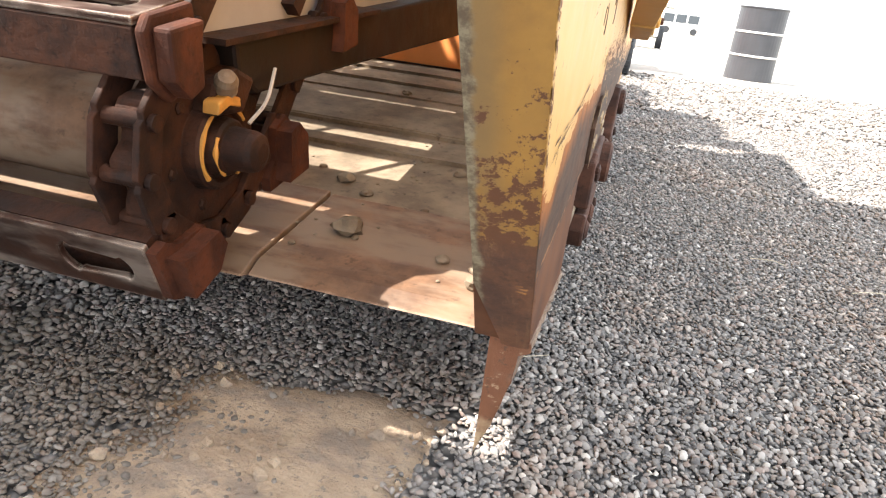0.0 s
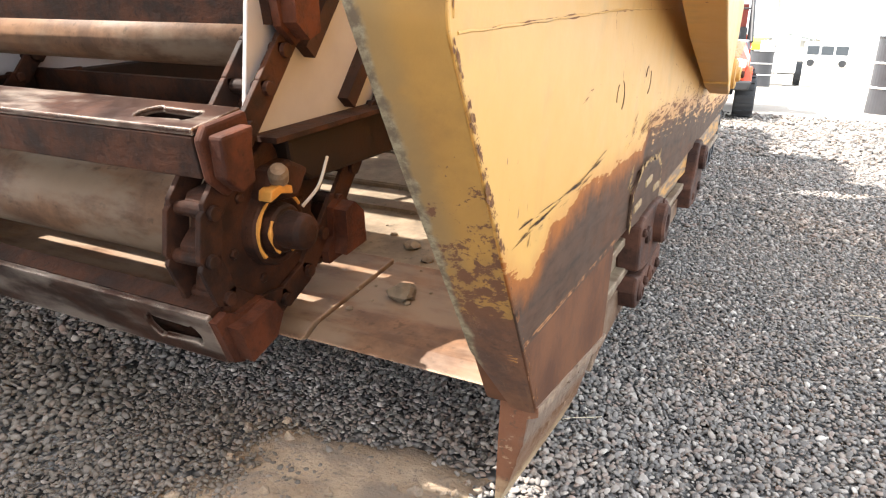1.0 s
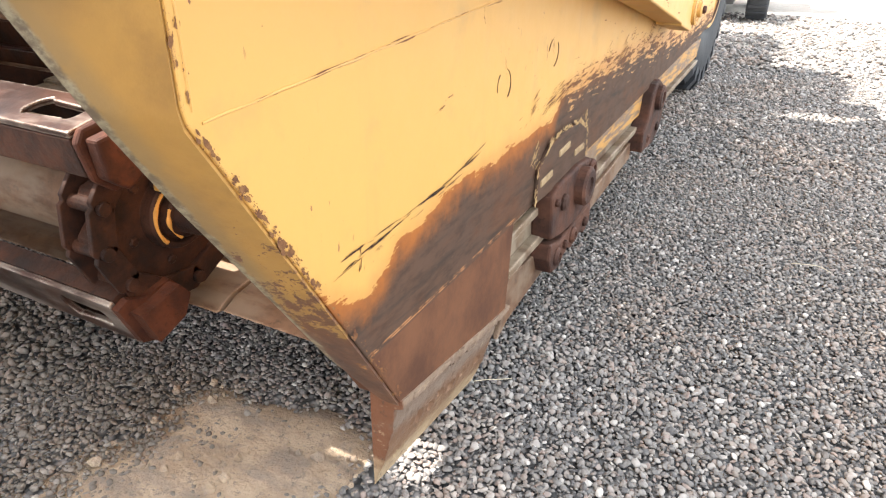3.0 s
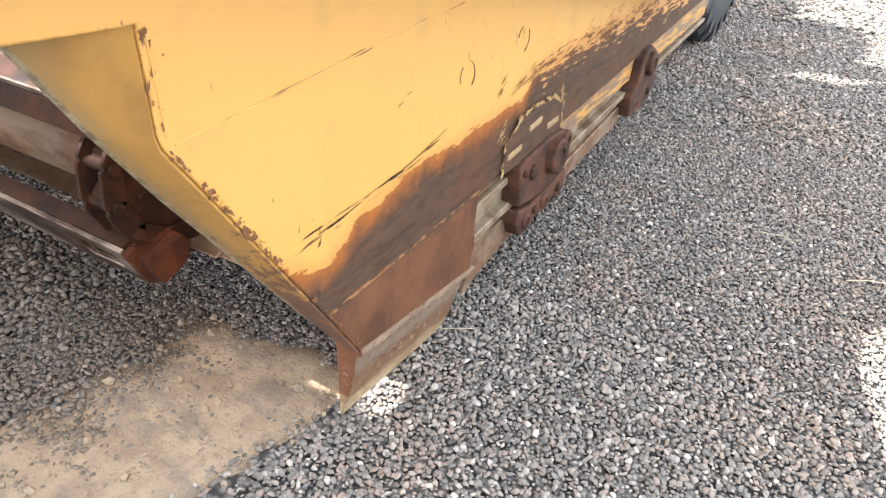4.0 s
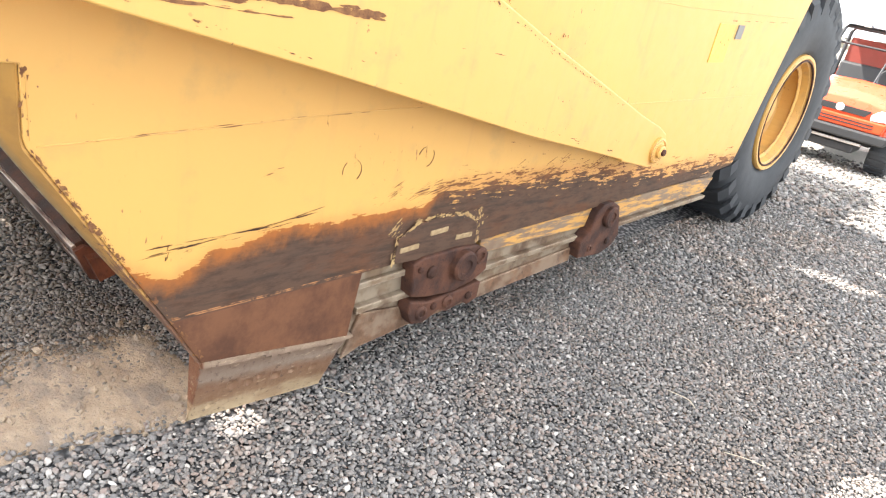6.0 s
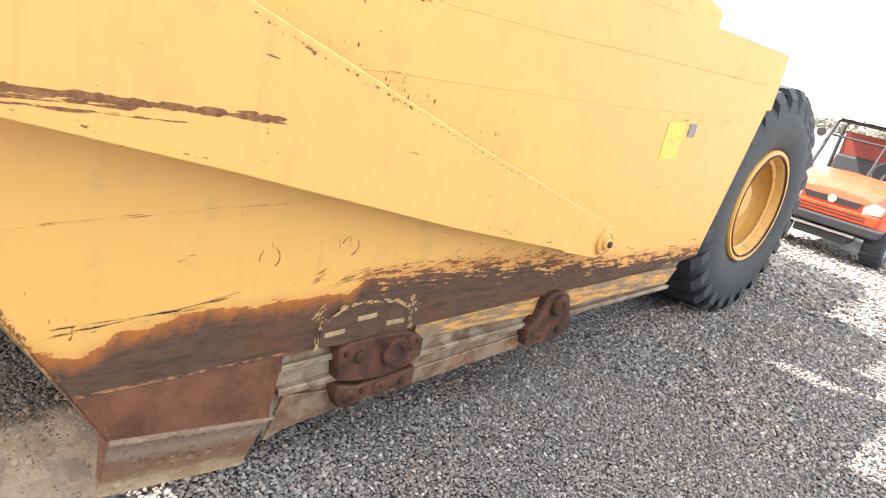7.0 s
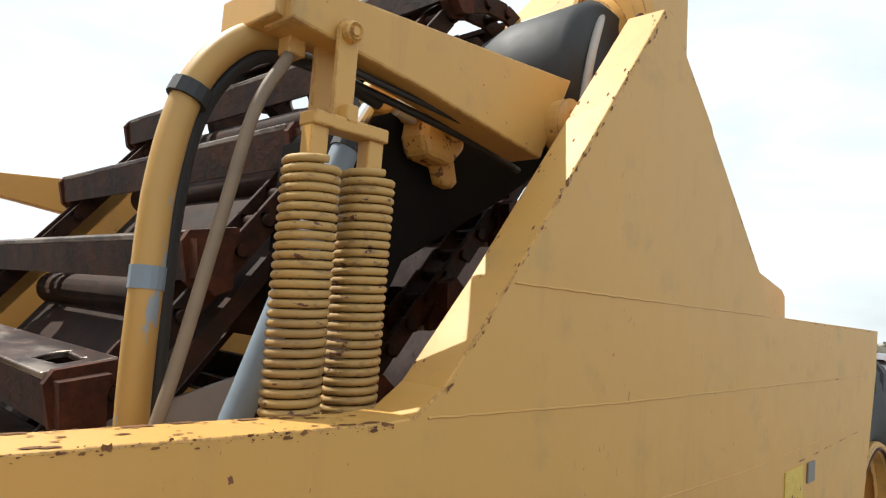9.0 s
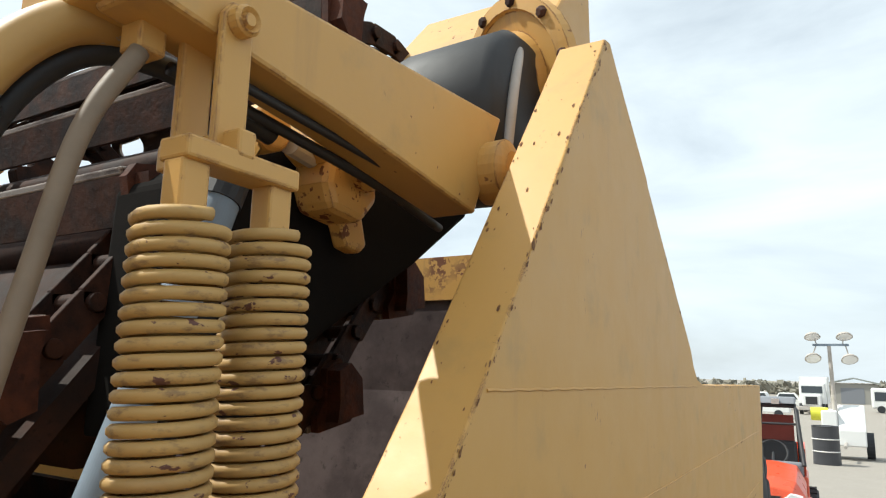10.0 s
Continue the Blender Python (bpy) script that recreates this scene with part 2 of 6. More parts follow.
RAIL = rusty("bare_rail_steel", (0.10, 0.060, 0.037), (0.21, 0.145, 0.092), 0.6, 0.0, 9, (0.25, 0.20, 0.145))
# Matt black that puts the deep shade under the spring beam into colour.
shade_m = Mat("deep_shade_black", 0.95, 0, 0.05)
shade_m.bump(shade_m.noise(30, 5), 0.3, 0.004)
SHADE_BLACK = shade_m.done(shade_m.mix(shade_m.noise(8, 5), (0.008, 0.008, 0.008), (0.018, 0.015, 0.013)))
LIP = yellow_paint("rust_speckled_paint", 4.2, dull=0.5)
BLACK = plain("black_iron", (0.022, 0.022, 0.024), 0.62, 0.0, 0.3)
RUBBER = plain("tyre_rubber", (0.028, 0.030, 0.034), 0.75, 0.0, 0.35, 9, 0.25)
HOSE_BLACK = plain("black_hose_rubber", (0.02, 0.02, 0.022), 0.55)
HOSE_BROWN = plain("brown_hose_rubber", (0.20, 0.145, 0.095), 0.6, 0, 0.25, 30)
GREY_BLUE = plain("blue_grey_paint", (0.19, 0.235, 0.285), 0.5, 0, 0.2, 14)
EJECTOR = rusty("worn_back_plate", (0.060, 0.044, 0.043), (0.11, 0.082, 0.078), 0.5, 0.0, 5)
ORANGE = plain("orange_paint", (0.58, 0.19, 0.04), 0.5)
ORANGE_OLD = plain("flaking_orange_paint", (0.52, 0.24, 0.045), 0.6, 0, 0.4, 50, 0.3)
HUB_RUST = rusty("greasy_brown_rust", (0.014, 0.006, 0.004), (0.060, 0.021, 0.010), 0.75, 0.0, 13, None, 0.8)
# Near-black steel: the carrier arm's shade is put into its colour.
SHADED_STEEL = rusty("shade_dark_steel", (0.012, 0.008, 0.006), (0.030, 0.014, 0.009), 0.65, 0.0, 9)
END_RUST = rusty("red_brown_rust", (0.040, 0.012, 0.006), (0.095, 0.028, 0.012), 0.8, 0.0, 16, None, 0.7)
SHEET = plain("pale_grey_sheet", (0.36, 0.335, 0.335), 0.55, 0, 0.2, 9, 0.12)
CHROME = plain("bright_rod", (0.6, 0.6, 0.6), 0.2, 1.0, 0.05)


# ---- mesh helpers ----
def part(name, bm, material, parent=None, label="", smooth=False, bevel=0.0):
    bmesh.ops.recalc_face_normals(bm, faces=bm.faces)
    me = bpy.data.meshes.new(name)
    bm.to_mesh(me)
    bm.free()
    me.materials.append(material)
    ob = new(name, me)
    if smooth:
        for p in me.polygons:
            p.use_smooth = True
    if bevel:
        mod = ob.modifiers.new("bevel", "BEVEL")
        mod.width, mod.segments, mod.limit_method, mod.angle_limit = bevel, 2, "ANGLE", radians(35)
        mod.harden_normals = False
    if parent:
        keep(ob, parent)
    if label:
        ob["label"] = label
    return ob


def thing(name, at, label, category, group="", kind=""):
    ob = new(name)
    ob.location = at
    ob.empty_display_size = 0.1
    tagged(ob, label, category, group, kind)
    return ob


def keep(child, parent):
    """Parent child without moving it."""
    child.parent = parent
    child.matrix_parent_inverse = Matrix.Translation(parent.location).inverted()
    return child


def prism(outline, x0, x1, bm=None, axis="x"):
    """Outline of (y, z) pulled from x0 to x1 (axis y: (x, z); axis z: (x, y))."""
    bm = bm or bmesh.new()
    put = {"x": lambda a, b, c: (c, a, b), "y": lambda a, b, c: (a, c, b), "z": lambda a, b, c: (a, b, c)}[axis]
    lo = [bm.verts.new(put(a, b, x0)) for a, b in outline]
    hi = [bm.verts.new(put(a, b, x1)) for a, b in outline]
    n = len(outline)
    bm.faces.new(lo)
    bm.faces.new(hi[::-1])
    for k in range(n):
        bm.faces.new((lo[k], hi[k], hi[(k + 1) % n], lo[(k + 1) % n]))
    return bm


def box(x0, x1, y0, y1, z0, z1, bm=None):
    return prism([(y0, z0), (y1, z0), (y1, z1), (y0, z1)], x0, x1, bm)


def rod(a, b, r0, r1=None, sides=16, bm=None, caps=True):
    bm = bm or bmesh.new()
    a, b = Vector(a), Vector(b)
    r1 = r0 if r1 is None else r1
    q = (b - a).to_track_quat("Z", "Y")
    ends = []
    for p, r in ((a, r0), (b, r1)):
        ends.append([bm.verts.new(p + q @ Vector((r * math.cos(k * math.tau / sides), r * math.sin(k * math.tau / sides), 0))) for k in range(sides)])
    for k in range(sides):
        bm.faces.new((ends[0][k], ends[0][(k + 1) % sides], ends[1][(k + 1) % sides], ends[1][k]))
    if caps:
        bm.faces.new(ends[0][::-1])
        bm.faces.new(ends[1])
    return bm


def lathe(profile, centre, direction, sides=32, bm=None, caps=True):
    """Profile of (radius, along) turned about an axis."""
    bm = bm or bmesh.new()
    q = Vector(direction).to_track_quat("Z", "Y")
    rings = []
    for r, h in profile:
        rings.append([bm.verts.new(Vector(centre) + q @ Vector((r * math.cos(k * math.tau / sides), r * math.sin(k * math.tau / sides), h))) for k in range(sides)])
    for lo, hi in zip(rings, rings[1:]):
        for k in range(sides):
            bm.faces.new((lo[k], lo[(k + 1) % sides], hi[(k + 1) % sides], hi[k]))
    if caps:
        bm.faces.new(rings[0][::-1])
        bm.faces.new(rings[-1])
    else:
        for k in range(sides):
            bm.faces.new((rings[-1][k], rings[-1][(k + 1) % sides], rings[0][(k + 1) % sides], rings[0][k]))
    return bm


def smooth_path(points, steps=8):
    pts = [Vector(p) for p in points]
    pts = [2 * pts[0] - pts[1], *pts, 2 * pts[-1] - pts[-2]]
    out = []
    for k in range(1, len(pts) - 2):
        p0, p1, p2, p3 = pts[k - 1 : k + 3]
        for s in range(steps):
            t = s / steps
            out.append(0.5 * (2 * p1 + (p2 - p0) * t + (2 * p0 - 5 * p1 + 4 * p2 - p3) * t * t + (3 * p1 - p0 - 3 * p2 + p3) * t ** 3))
    return out + [pts[-2]]


def tube(points, r, sides=10, bm=None, wobble=0.0):
    bm = bm or bmesh.new()
    pts = [Vector(p) for p in points]
    rings, side = [], None
    for k, p in enumerate(pts):
        ahead = (pts[min(k + 1, len(pts) - 1)] - pts[max(k - 1, 0)]).normalized()
        if side is None:
            side = ahead.orthogonal().normalized()
        side = (side - ahead * side.dot(ahead)).normalized()
        up = ahead.cross(side)
        rr = r * (1 + wobble * (noise.noise(p * 40)))
        rings.append([bm.verts.new(p + rr * (math.cos(a * math.tau / sides) * side + math.sin(a * math.tau / sides) * up)) for a in range(sides)])
    for lo, hi in zip(rings, rings[1:]):
        for k in range(sides):
            bm.faces.new((lo[k], lo[(k + 1) % sides], hi[(k + 1) % sides], hi[k]))
    bm.faces.new(rings[0][::-1])
    bm.faces.new(rings[-1])
    return bm


# ---- ground ----
def rise(y):
    """The yard falls away gently in the distance."""
    return -0.03 * min(max(0.0, y - 10.0), 55.0)


def ground():
    m = Mat("yard_gravel_sheet", 0.9, 0, 0.2)
    x, y, z = m.axes()
    near = m.mix(m.voronoi(48), (0.16, 0.16, 0.165), (0.34, 0.32, 0.31))
    near = m.mix(m.step(m.voronoi(48, out="Distance"), 0.2, 0.7), near, (0.05, 0.05, 0.052))
    dust = m.mix(m.noise(3, 6, 0.6), (0.40, 0.36, 0.31), (0.31, 0.285, 0.25))
    far = m.step(m.math("ADD", y, m.math("MULTIPLY", m.noise(0.9, 4), 2.2)), 6.6, 8.4)
    c = m.mix(m.math("MULTIPLY", far, 0.85), near, dust)
    m.bump(m.voronoi(48, out="Distance"), 0.8, 0.01)
    m.done(c)
    bm = bmesh.new()
    xs = [-900, -300, -80, -20, -4, -2, 0, 2, 4, 20, 80, 300, 900]
    ys = [-300, -60, -10, -2, 0, 2, 4, 6, 10, 22, 40, 65, 200, 900]
    grid = [[bm.verts.new((a, b, rise(min(b, 130)) - 0.006)) for a in xs] for b in ys]
    for r0, r1 in zip(grid, grid[1:]):
        for k in range(len(xs) - 1):
            bm.faces.new((r0[k], r0[k + 1], r1[k + 1], r1[k]))
    tagged(part("ground", bm, m.m), "dusty grey gravel yard reaching to the horizon", "ground", kind="structure")


ground()


# ---- scraper ----
scraper = thing("earthmoving_scraper", (-1.28, 2.6, 0), "worn yellow elevating scraper with rusty flights, parked on gravel", "scraper")
MID = -1.28


def again(ob, m, parent):
    """Another object on the same mesh."""
    o = new(ob.name.split(".")[0], ob.data)
    for mod in ob.modifiers:
        b = o.modifiers.new(mod.name, mod.type)
        b.width, b.segments, b.limit_method, b.angle_limit = mod.width, mod.segments, mod.limit_method, mod.angle_limit
    keep(o, parent)
    o.matrix_basis = m
    if "label" in ob:
        o["label"] = ob["label"]
    return o


TOP_EDGE = [(0.30, 0.98), (0.02, 1.40), (-0.25, 1.432), (-0.25, 1.437), (1.60, 1.427), (1.655, 1.430), (1.705, 1.465), (1.83, 1.617), (2.258, 2.190), (2.285, 2.195), (2.345, 2.14), (2.50, 2.011), (2.51, 1.995), (2.85, 1.69), (2.872, 1.655), (2.91, 1.625), (2.98, 1.612), (4.06, 1.605), (4.05, 1.45), (3.765, 0.54)]
WALL_OUT = [(0.885, 0.287), (1.318, 0.232), (1.338, 0.427), (1.887, 0.445), (2.64, 0.474), (3.40, 0.505)] + TOP_EDGE[::-1] + [(0.545, 0.965), (0.545, 0.845), (0.549, 0.828), (0.61, 0.731), (0.70, 0.588), (0.81, 0.411)]


def strip_band(x0, x_in):
    """Forward face of the wall, widening inwards above its bend."""
    outer = [(0.885, 0.287), (0.81, 0.411), (0.70, 0.588), (0.61, 0.731), (0.549, 0.828), (0.545, 0.845), (0.545, 0.97)]
    inner = [(0.892, 0.280), (0.81, 0.404), (0.690, 0.580), (0.590, 0.725), (0.520, 0.835), (0.508, 0.855), (0.435, 0.985)]
    reach = [0.5, 1.0, 1.0, 1.0, 1.0, 1.0, 1.0]
    bm = bmesh.new()
    rows = []
    for (ay, az), (by, bz), q in zip(outer, inner, reach):
        f, x1 = 0.005, x0 + (x_in - x0) * q
        rows.append([bm.verts.new(p) for p in ((x0, ay - f, az - f * 0.6), (x1, by - f, bz - f * 0.6), (x1, by + 0.03, bz + 0.01), (x0 - 0.003, ay - 0.001, az))])
    for a, b in zip(rows, rows[1:]):
        for k in range(4):
            bm.faces.new((a[k], a[(k + 1) % 4], b[(k + 1) % 4], b[k]))
    bm.faces.new(rows[0])
    bm.faces.new(rows[-1][::-1])
    return bm


wall = part("side_wall", prism(WALL_OUT, -0.082, 0.0), WALL, scraper, "yellow bowl side scraped down to rust along its foot", bevel=0.004)
front = part("front_face", strip_band(0.0, -0.078), STRIP, wall, "leading edge with flaking yellow paint", smooth=True)
front.data.set_sharp_from_angle(angle=radians(40))
far_wall = part("side_wall", prism(WALL_OUT, 2 * MID, 2 * MID + 0.1), YELLOW_FLAT, scraper, bevel=0.004)


def weld(points, r=0.004):
    fine = []
    for a, b in zip(points, points[1:]):
        for k in range(24):
            t = k / 24
            fine.append((0.0, a[0] + (b[0] - a[0]) * t, a[1] + (b[1] - a[1]) * t + 0.0007 * math.sin(k * 1.9)))
    part("weld_seam", tube(fine, r, 6, wobble=0.5), YELLOW_FLAT, wall)


for line in ([(0.565, 0.828), (1.2, 0.872), (1.75, 0.895)], [(1.84, 1.614), (2.26, 1.612), (2.93, 1.610)], [(1.68, 1.428), (2.18, 1.425), (4.04, 1.445)], [(1.35, 1.228), (2.78, 1.235), (3.95, 1.280)], [(2.52, 0.875), (3.80, 0.905)], [(0.556, 0.84), (0.554, 0.96)]):
    weld(line, 0.0017)
for y, z, a0, a1 in ((1.25, 0.727, -0.9, 1.2), (1.25, 0.727, 2.3, 3.4), (1.50, 0.745, -1.3, 0.6), (1.50, 0.745, 1.9, 2.9)):
    arc = [(0.0004, y + 0.029 * math.cos(a0 + (a1 - a0) * k / 14), z + 0.029 * math.sin(a0 + (a1 - a0) * k / 14)) for k in range(15)]
    part("weld_ring", tube(arc, 0.0011, 5, wobble=0.6), RUSTY, wall, "faint rusty ring of an old weld")

# cutter bit at the foot of the wall
def bit_top(y):
    return 0.290 - 0.127 * (y - 0.885)


def bit_low(y):
    return 0.080 - 0.085 * (y - 0.893) + max(0.0, y - 1.29) * 2.6


def bit_steel():
    """Rust above, grey shoulder, scarred brown middle and a bright ground lower edge."""
    m = Mat("worn_bit_steel", 0.6, 0, 0.3)
    x, y, z = m.axes()
    top = m.math("MULTIPLY_ADD", y, -0.127, 0.4024)
    low = m.math("MULTIPLY_ADD", y, -0.085, 0.1559)
    v = m.math("DIVIDE", m.math("SUBTRACT", z, low), m.math("SUBTRACT", top, low))
    v = m.math("ADD", v, m.math("MULTIPLY_ADD", m.noise(1.0, 7, 0.68, m.scaled(30, 22, 30)), 0.30, -0.15))
    c = m.ramp(v, [(0.0, (0.42, 0.31, 0.19)), (0.20, (0.37, 0.265, 0.16)), (0.33, (0.20, 0.115, 0.065)), (0.55, (0.17, 0.092, 0.055)), (0.70, (0.19, 0.14, 0.105)), (0.86, (0.16, 0.105, 0.075)), (1.0, (0.24, 0.17, 0.12))])
    nose = m.step(m.math("ADD", y, m.math("MULTIPLY", m.noise(40, 4), 0.010)), 0.897, 0.890)
    red = m.mix(m.noise(30, 6, 0.65), (0.13, 0.05, 0.026), (0.20, 0.085, 0.042))
    red = m.mix(m.step(m.math("ADD", z, m.math("MULTIPLY", m.noise(50, 4), 0.05)), 0.175, 0.145), red, (0.36, 0.25, 0.15))
    c = m.mix(nose, c, red)
    c = m.mix(m.step(m.noise(9, 5), 0.5, 0.7), c, m.mix(1.0, c, (0.78, 0.72, 0.70), "MULTIPLY"))
    c = m.mix(m.math("MULTIPLY", m.step(m.noise(70, 6, 0.7), 0.55, 0.66), 0.7), c, (0.075, 0.042, 0.028))
    c = m.mix(m.math("MULTIPLY", m.step(m.noise(1.0, 5, 0.7, m.scaled(60, 20, 90)), 0.58, 0.68), 0.6), c, (0.42, 0.31, 0.20))
    m.bump(m.noise(55, 7, 0.7), 0.5, 0.005)
    return m.done(c, m.math("MULTIPLY_ADD", m.noise(24), 0.3, 0.4))


BIT = bit_steel()
SCARS = [(0.985, 0.52, 0.016), (1.030, 0.50, 0.013), (1.062, 0.55, 0.011), (1.110, 0.50, 0.016), (1.160, 0.52, 0.012), (1.232, 0.48, 0.014), (0.935, 0.22, 0.014)]


def bit_mesh():
    """Worn plate with a rolled upper lip, a shoulder, sunken bolt remains and a ground edge."""
    bm = bmesh.new()
    nu, nv = 72, 26
    rows = []
    for i in range(nu + 1):
        y = 0.886 + 0.452 * i / nu
        row = []
        for j in range(nv + 1):
            v = 1 - j / nv
            z = bit_low(y) + (bit_top(y) - bit_low(y)) * v
            rag = noise.noise(Vector((y * 34, v * 3, 2)))
            lip = 0.90 + 0.05 * rag
            if v > lip:
                x = 0.003 + 0.004 * rag
            elif v > 0.64:
                x = -0.013 - (lip - v) * 0.02
            elif v > 0.26:
                x = -0.019 - (0.64 - v) * 0.05
            else:
                x = -0.039 - (0.26 - v) * 0.075
            for sy, sv, r in SCARS:
                d = math.hypot(y - sy, (v - sv) * 0.2) / r
                x -= 0.006 * max(0.0, 1 - d * d) - (0.0025 if 0.9 < d < 1.35 else 0.0)
            x += 0.0016 * noise.noise(Vector((y * 70, z * 70, 5)))
            y_end = y + (0.004 * noise.noise(Vector((z * 60, 3, 1))) if i in (0, nu) else 0.0)
            row.append(bm.verts.new((x, y_end, z)))
        rows.append(row)
    for a, b in zip(rows, rows[1:]):
        for k in range(nv):
            bm.faces.new((a[k], a[k + 1], b[k + 1], b[k]))
    back = [[bm.verts.new((-0.058, row[k].co.y, row[k].co.z)) for k in (0, nv)] for row in rows]
    for (a, b), p, q in zip(zip(rows, rows[1:]), back, back[1:]):
        bm.faces.new((a[0], b[0], q[0], p[0]))
        bm.faces.new((b[nv], a[nv], p[1], q[1]))
        bm.faces.new((p[0], q[0], q[1], p[1]))
    bm.faces.new(rows[0] + [back[0][1], back[0][0]])
    bm.faces.new(rows[-1][::-1] + [back[-1][0], back[-1][1]])
    bmesh.ops.recalc_face_normals(bm, faces=bm.faces[:])
    return bm


bit = part("cutter_bit", bit_mesh(), BIT, scraper, "rusty cutter bit with a bright ground edge", smooth=True)
bit.data.set_sharp_from_angle(angle=radians(35))
# weld scars across the leading edge
SCAR = rusty("bright_rubbed_rust", (0.34, 0.16, 0.06), (0.22, 0.095, 0.04), 0.6, 0.0, 60)
srng = random.Random(8)
for k in range(7):
    a, b = -0.004 - 0.020 * srng.random(), -0.045 - 0.030 * srng.random()
    z0, tilt = 0.398 + 0.016 * srng.random(), 0.016 * (srng.random() - 0.3)
    pts = []
    for q in range(6):
        x, z = a + (b - a) * q / 5, z0 + tilt * q / 5
        pts.append((x, 0.805 - (z - 0.408) * 0.66 - 0.0004, z + 0.0008 * srng.uniform(-1, 1)))
    part("weld_scar", tube(pts, 0.0008 + 0.0008 * srng.random(), 5, wobble=0.8), SCAR, front)

# lower rails
rub_m = Mat("rubbed_orange_paint", 0.6)
rub_c = rub_m.mix(rub_m.noise(12, 5), (0.52, 0.27, 0.06), (0.42, 0.21, 0.055))
rub_c = rub_m.mix(rub_m.step(rub_m.noise(1.0, 6, 0.7, rub_m.scaled(20, 8, 60)), 0.43, 0.55), rub_c, rub_m.mix(rub_m.noise(25), (0.11, 0.05, 0.028), (0.24, 0.18, 0.12)))
rub_m.bump(rub_m.noise(30, 5), 0.2, 0.003)
RUBBED = rub_m.done(rub_c)
rail = part("lower_rail", prism([(1.31, 0.43), (1.325, 0.15), (1.385, 0.172), (1.57, 0.192), (1.90, 0.208), (2.44, 0.245), (2.80, 0.325), (3.50, 0.372), (3.58, 0.385), (3.68, 0.53), (3.40, 0.51), (2.64, 0.48), (1.887, 0.45)], -0.095, -0.03), RAIL, scraper, "chipped yellow and bare steel rail under the bowl", bevel=0.003)
part("lower_rail", prism([(1.31, 0.45), (1.325, 0.15), (1.90, 0.208), (2.44, 0.245), (2.80, 0.325), (3.58, 0.385), (3.68, 0.53), (2.64, 0.49)], 2 * MID + 0.01, 2 * MID + 0.095), RUST_DARK, scraper, "dark rusty rail under the far side of the bowl", bevel=0.003)
part("ledge", prism([(1.345, 0.290), (1.90, 0.315), (2.75, 0.345), (3.57, 0.372), (3.59, 0.388), (3.50, 0.390), (2.75, 0.363), (1.90, 0.335), (1.345, 0.312)], -0.03, -0.006), RAIL, rail, bevel=0.003)
part("painted_strip", prism([(1.84, 0.385), (2.70, 0.385), (3.56, 0.408), (3.62, 0.48), (3.40, 0.492), (2.60, 0.462), (1.84, 0.438)], -0.03, -0.012), RUBBED, rail, "orange-yellow painted strip, much rubbed", bevel=0.002)
part("ledge", prism([(1.345, 0.366), (1.84, 0.39), (1.84, 0.41), (1.345, 0.386)], -0.03, -0.012), RAIL, rail, bevel=0.003)
part("lower_web", prism([(1.325, 0.142), (1.385, 0.165), (1.57, 0.186), (1.90, 0.204), (2.44, 0.240), (2.44, 0.30), (1.90, 0.262), (1.60, 0.255), (1.37, 0.282)], -0.03, -0.018), BLADE, rail, bevel=0.003)

# guide brackets
BEAD = rusty("pale_rubbed_paint", (0.33, 0.235, 0.13), (0.20, 0.13, 0.07), 0.7, 0.0, 30)
plate = part("guard_plate", prism([(1.442, 0.436), (1.444, 0.512), (1.513, 0.549), (1.601, 0.559), (1.709, 0.550), (1.765, 0.520), (1.787, 0.486), (1.785, 0.440), (1.62, 0.430)], 0.0, 0.009), WALL, wall, "scraped steel guard plate", bevel=0.002)
for y, z, a in ((1.492, 0.475, 0.06), (1.604, 0.511, 0.06), (1.720, 0.480, 0.0)):
    c, s2 = 0.036, 0.008
    part("weld_bead", prism([(y - c, z - s2), (y + c, z - s2 + a * 0.08), (y + c, z + s2 + a * 0.08), (y - c, z + s2)], 0.006, 0.0125), BEAD, plate, "pale worn weld bead", bevel=0.003)


def bracket(outline, bosses, holes):
    b = part("guide_bracket", prism(outline, -0.03, 0.022), RUSTY, scraper, "dark rusty guide bracket with a pin boss", bevel=0.006)
    for y, z, r, h in bosses:
        part("boss", lathe([(r, 0), (r, h * 0.55 - 0.006), (r - 0.007, h * 0.55), (r * 0.5, h * 0.55), (r * 0.45, h * 0.55 - 0.006)], (0.015, y, z), (1, 0, 0), 20), RUSTY, b)
    for y, z, r in holes:
        part("bolt", lathe([(r, 0), (r, 0.008), (r * 0.6, 0.012)], (0.02, y, z), (1, 0, 0), 8), RUST_DARK, b)


bracket([(1.511, 0.425), (1.55, 0.440), (1.70, 0.448), (1.79, 0.440), (1.852, 0.405), (1.858, 0.34), (1.80, 0.310), (1.70, 0.292), (1.60, 0.30), (1.525, 0.315)], [(1.723, 0.388, 0.050, 0.06), (1.806, 0.402, 0.030, 0.03)], [(1.593, 0.388, 0.022), (1.54, 0.405, 0.010)])
bracket([(1.527, 0.30), (1.60, 0.282), (1.72, 0.288), (1.845, 0.30), (1.845, 0.238), (1.80, 0.222), (1.77, 0.240), (1.70, 0.222), (1.66, 0.236), (1.60, 0.208), (1.548, 0.216), (1.525, 0.26)], [(1.693, 0.262, 0.022, 0.03), (1.580, 0.250, 0.024, 0.028)], [(1.63, 0.262, 0.012), (1.79, 0.262, 0.014)])
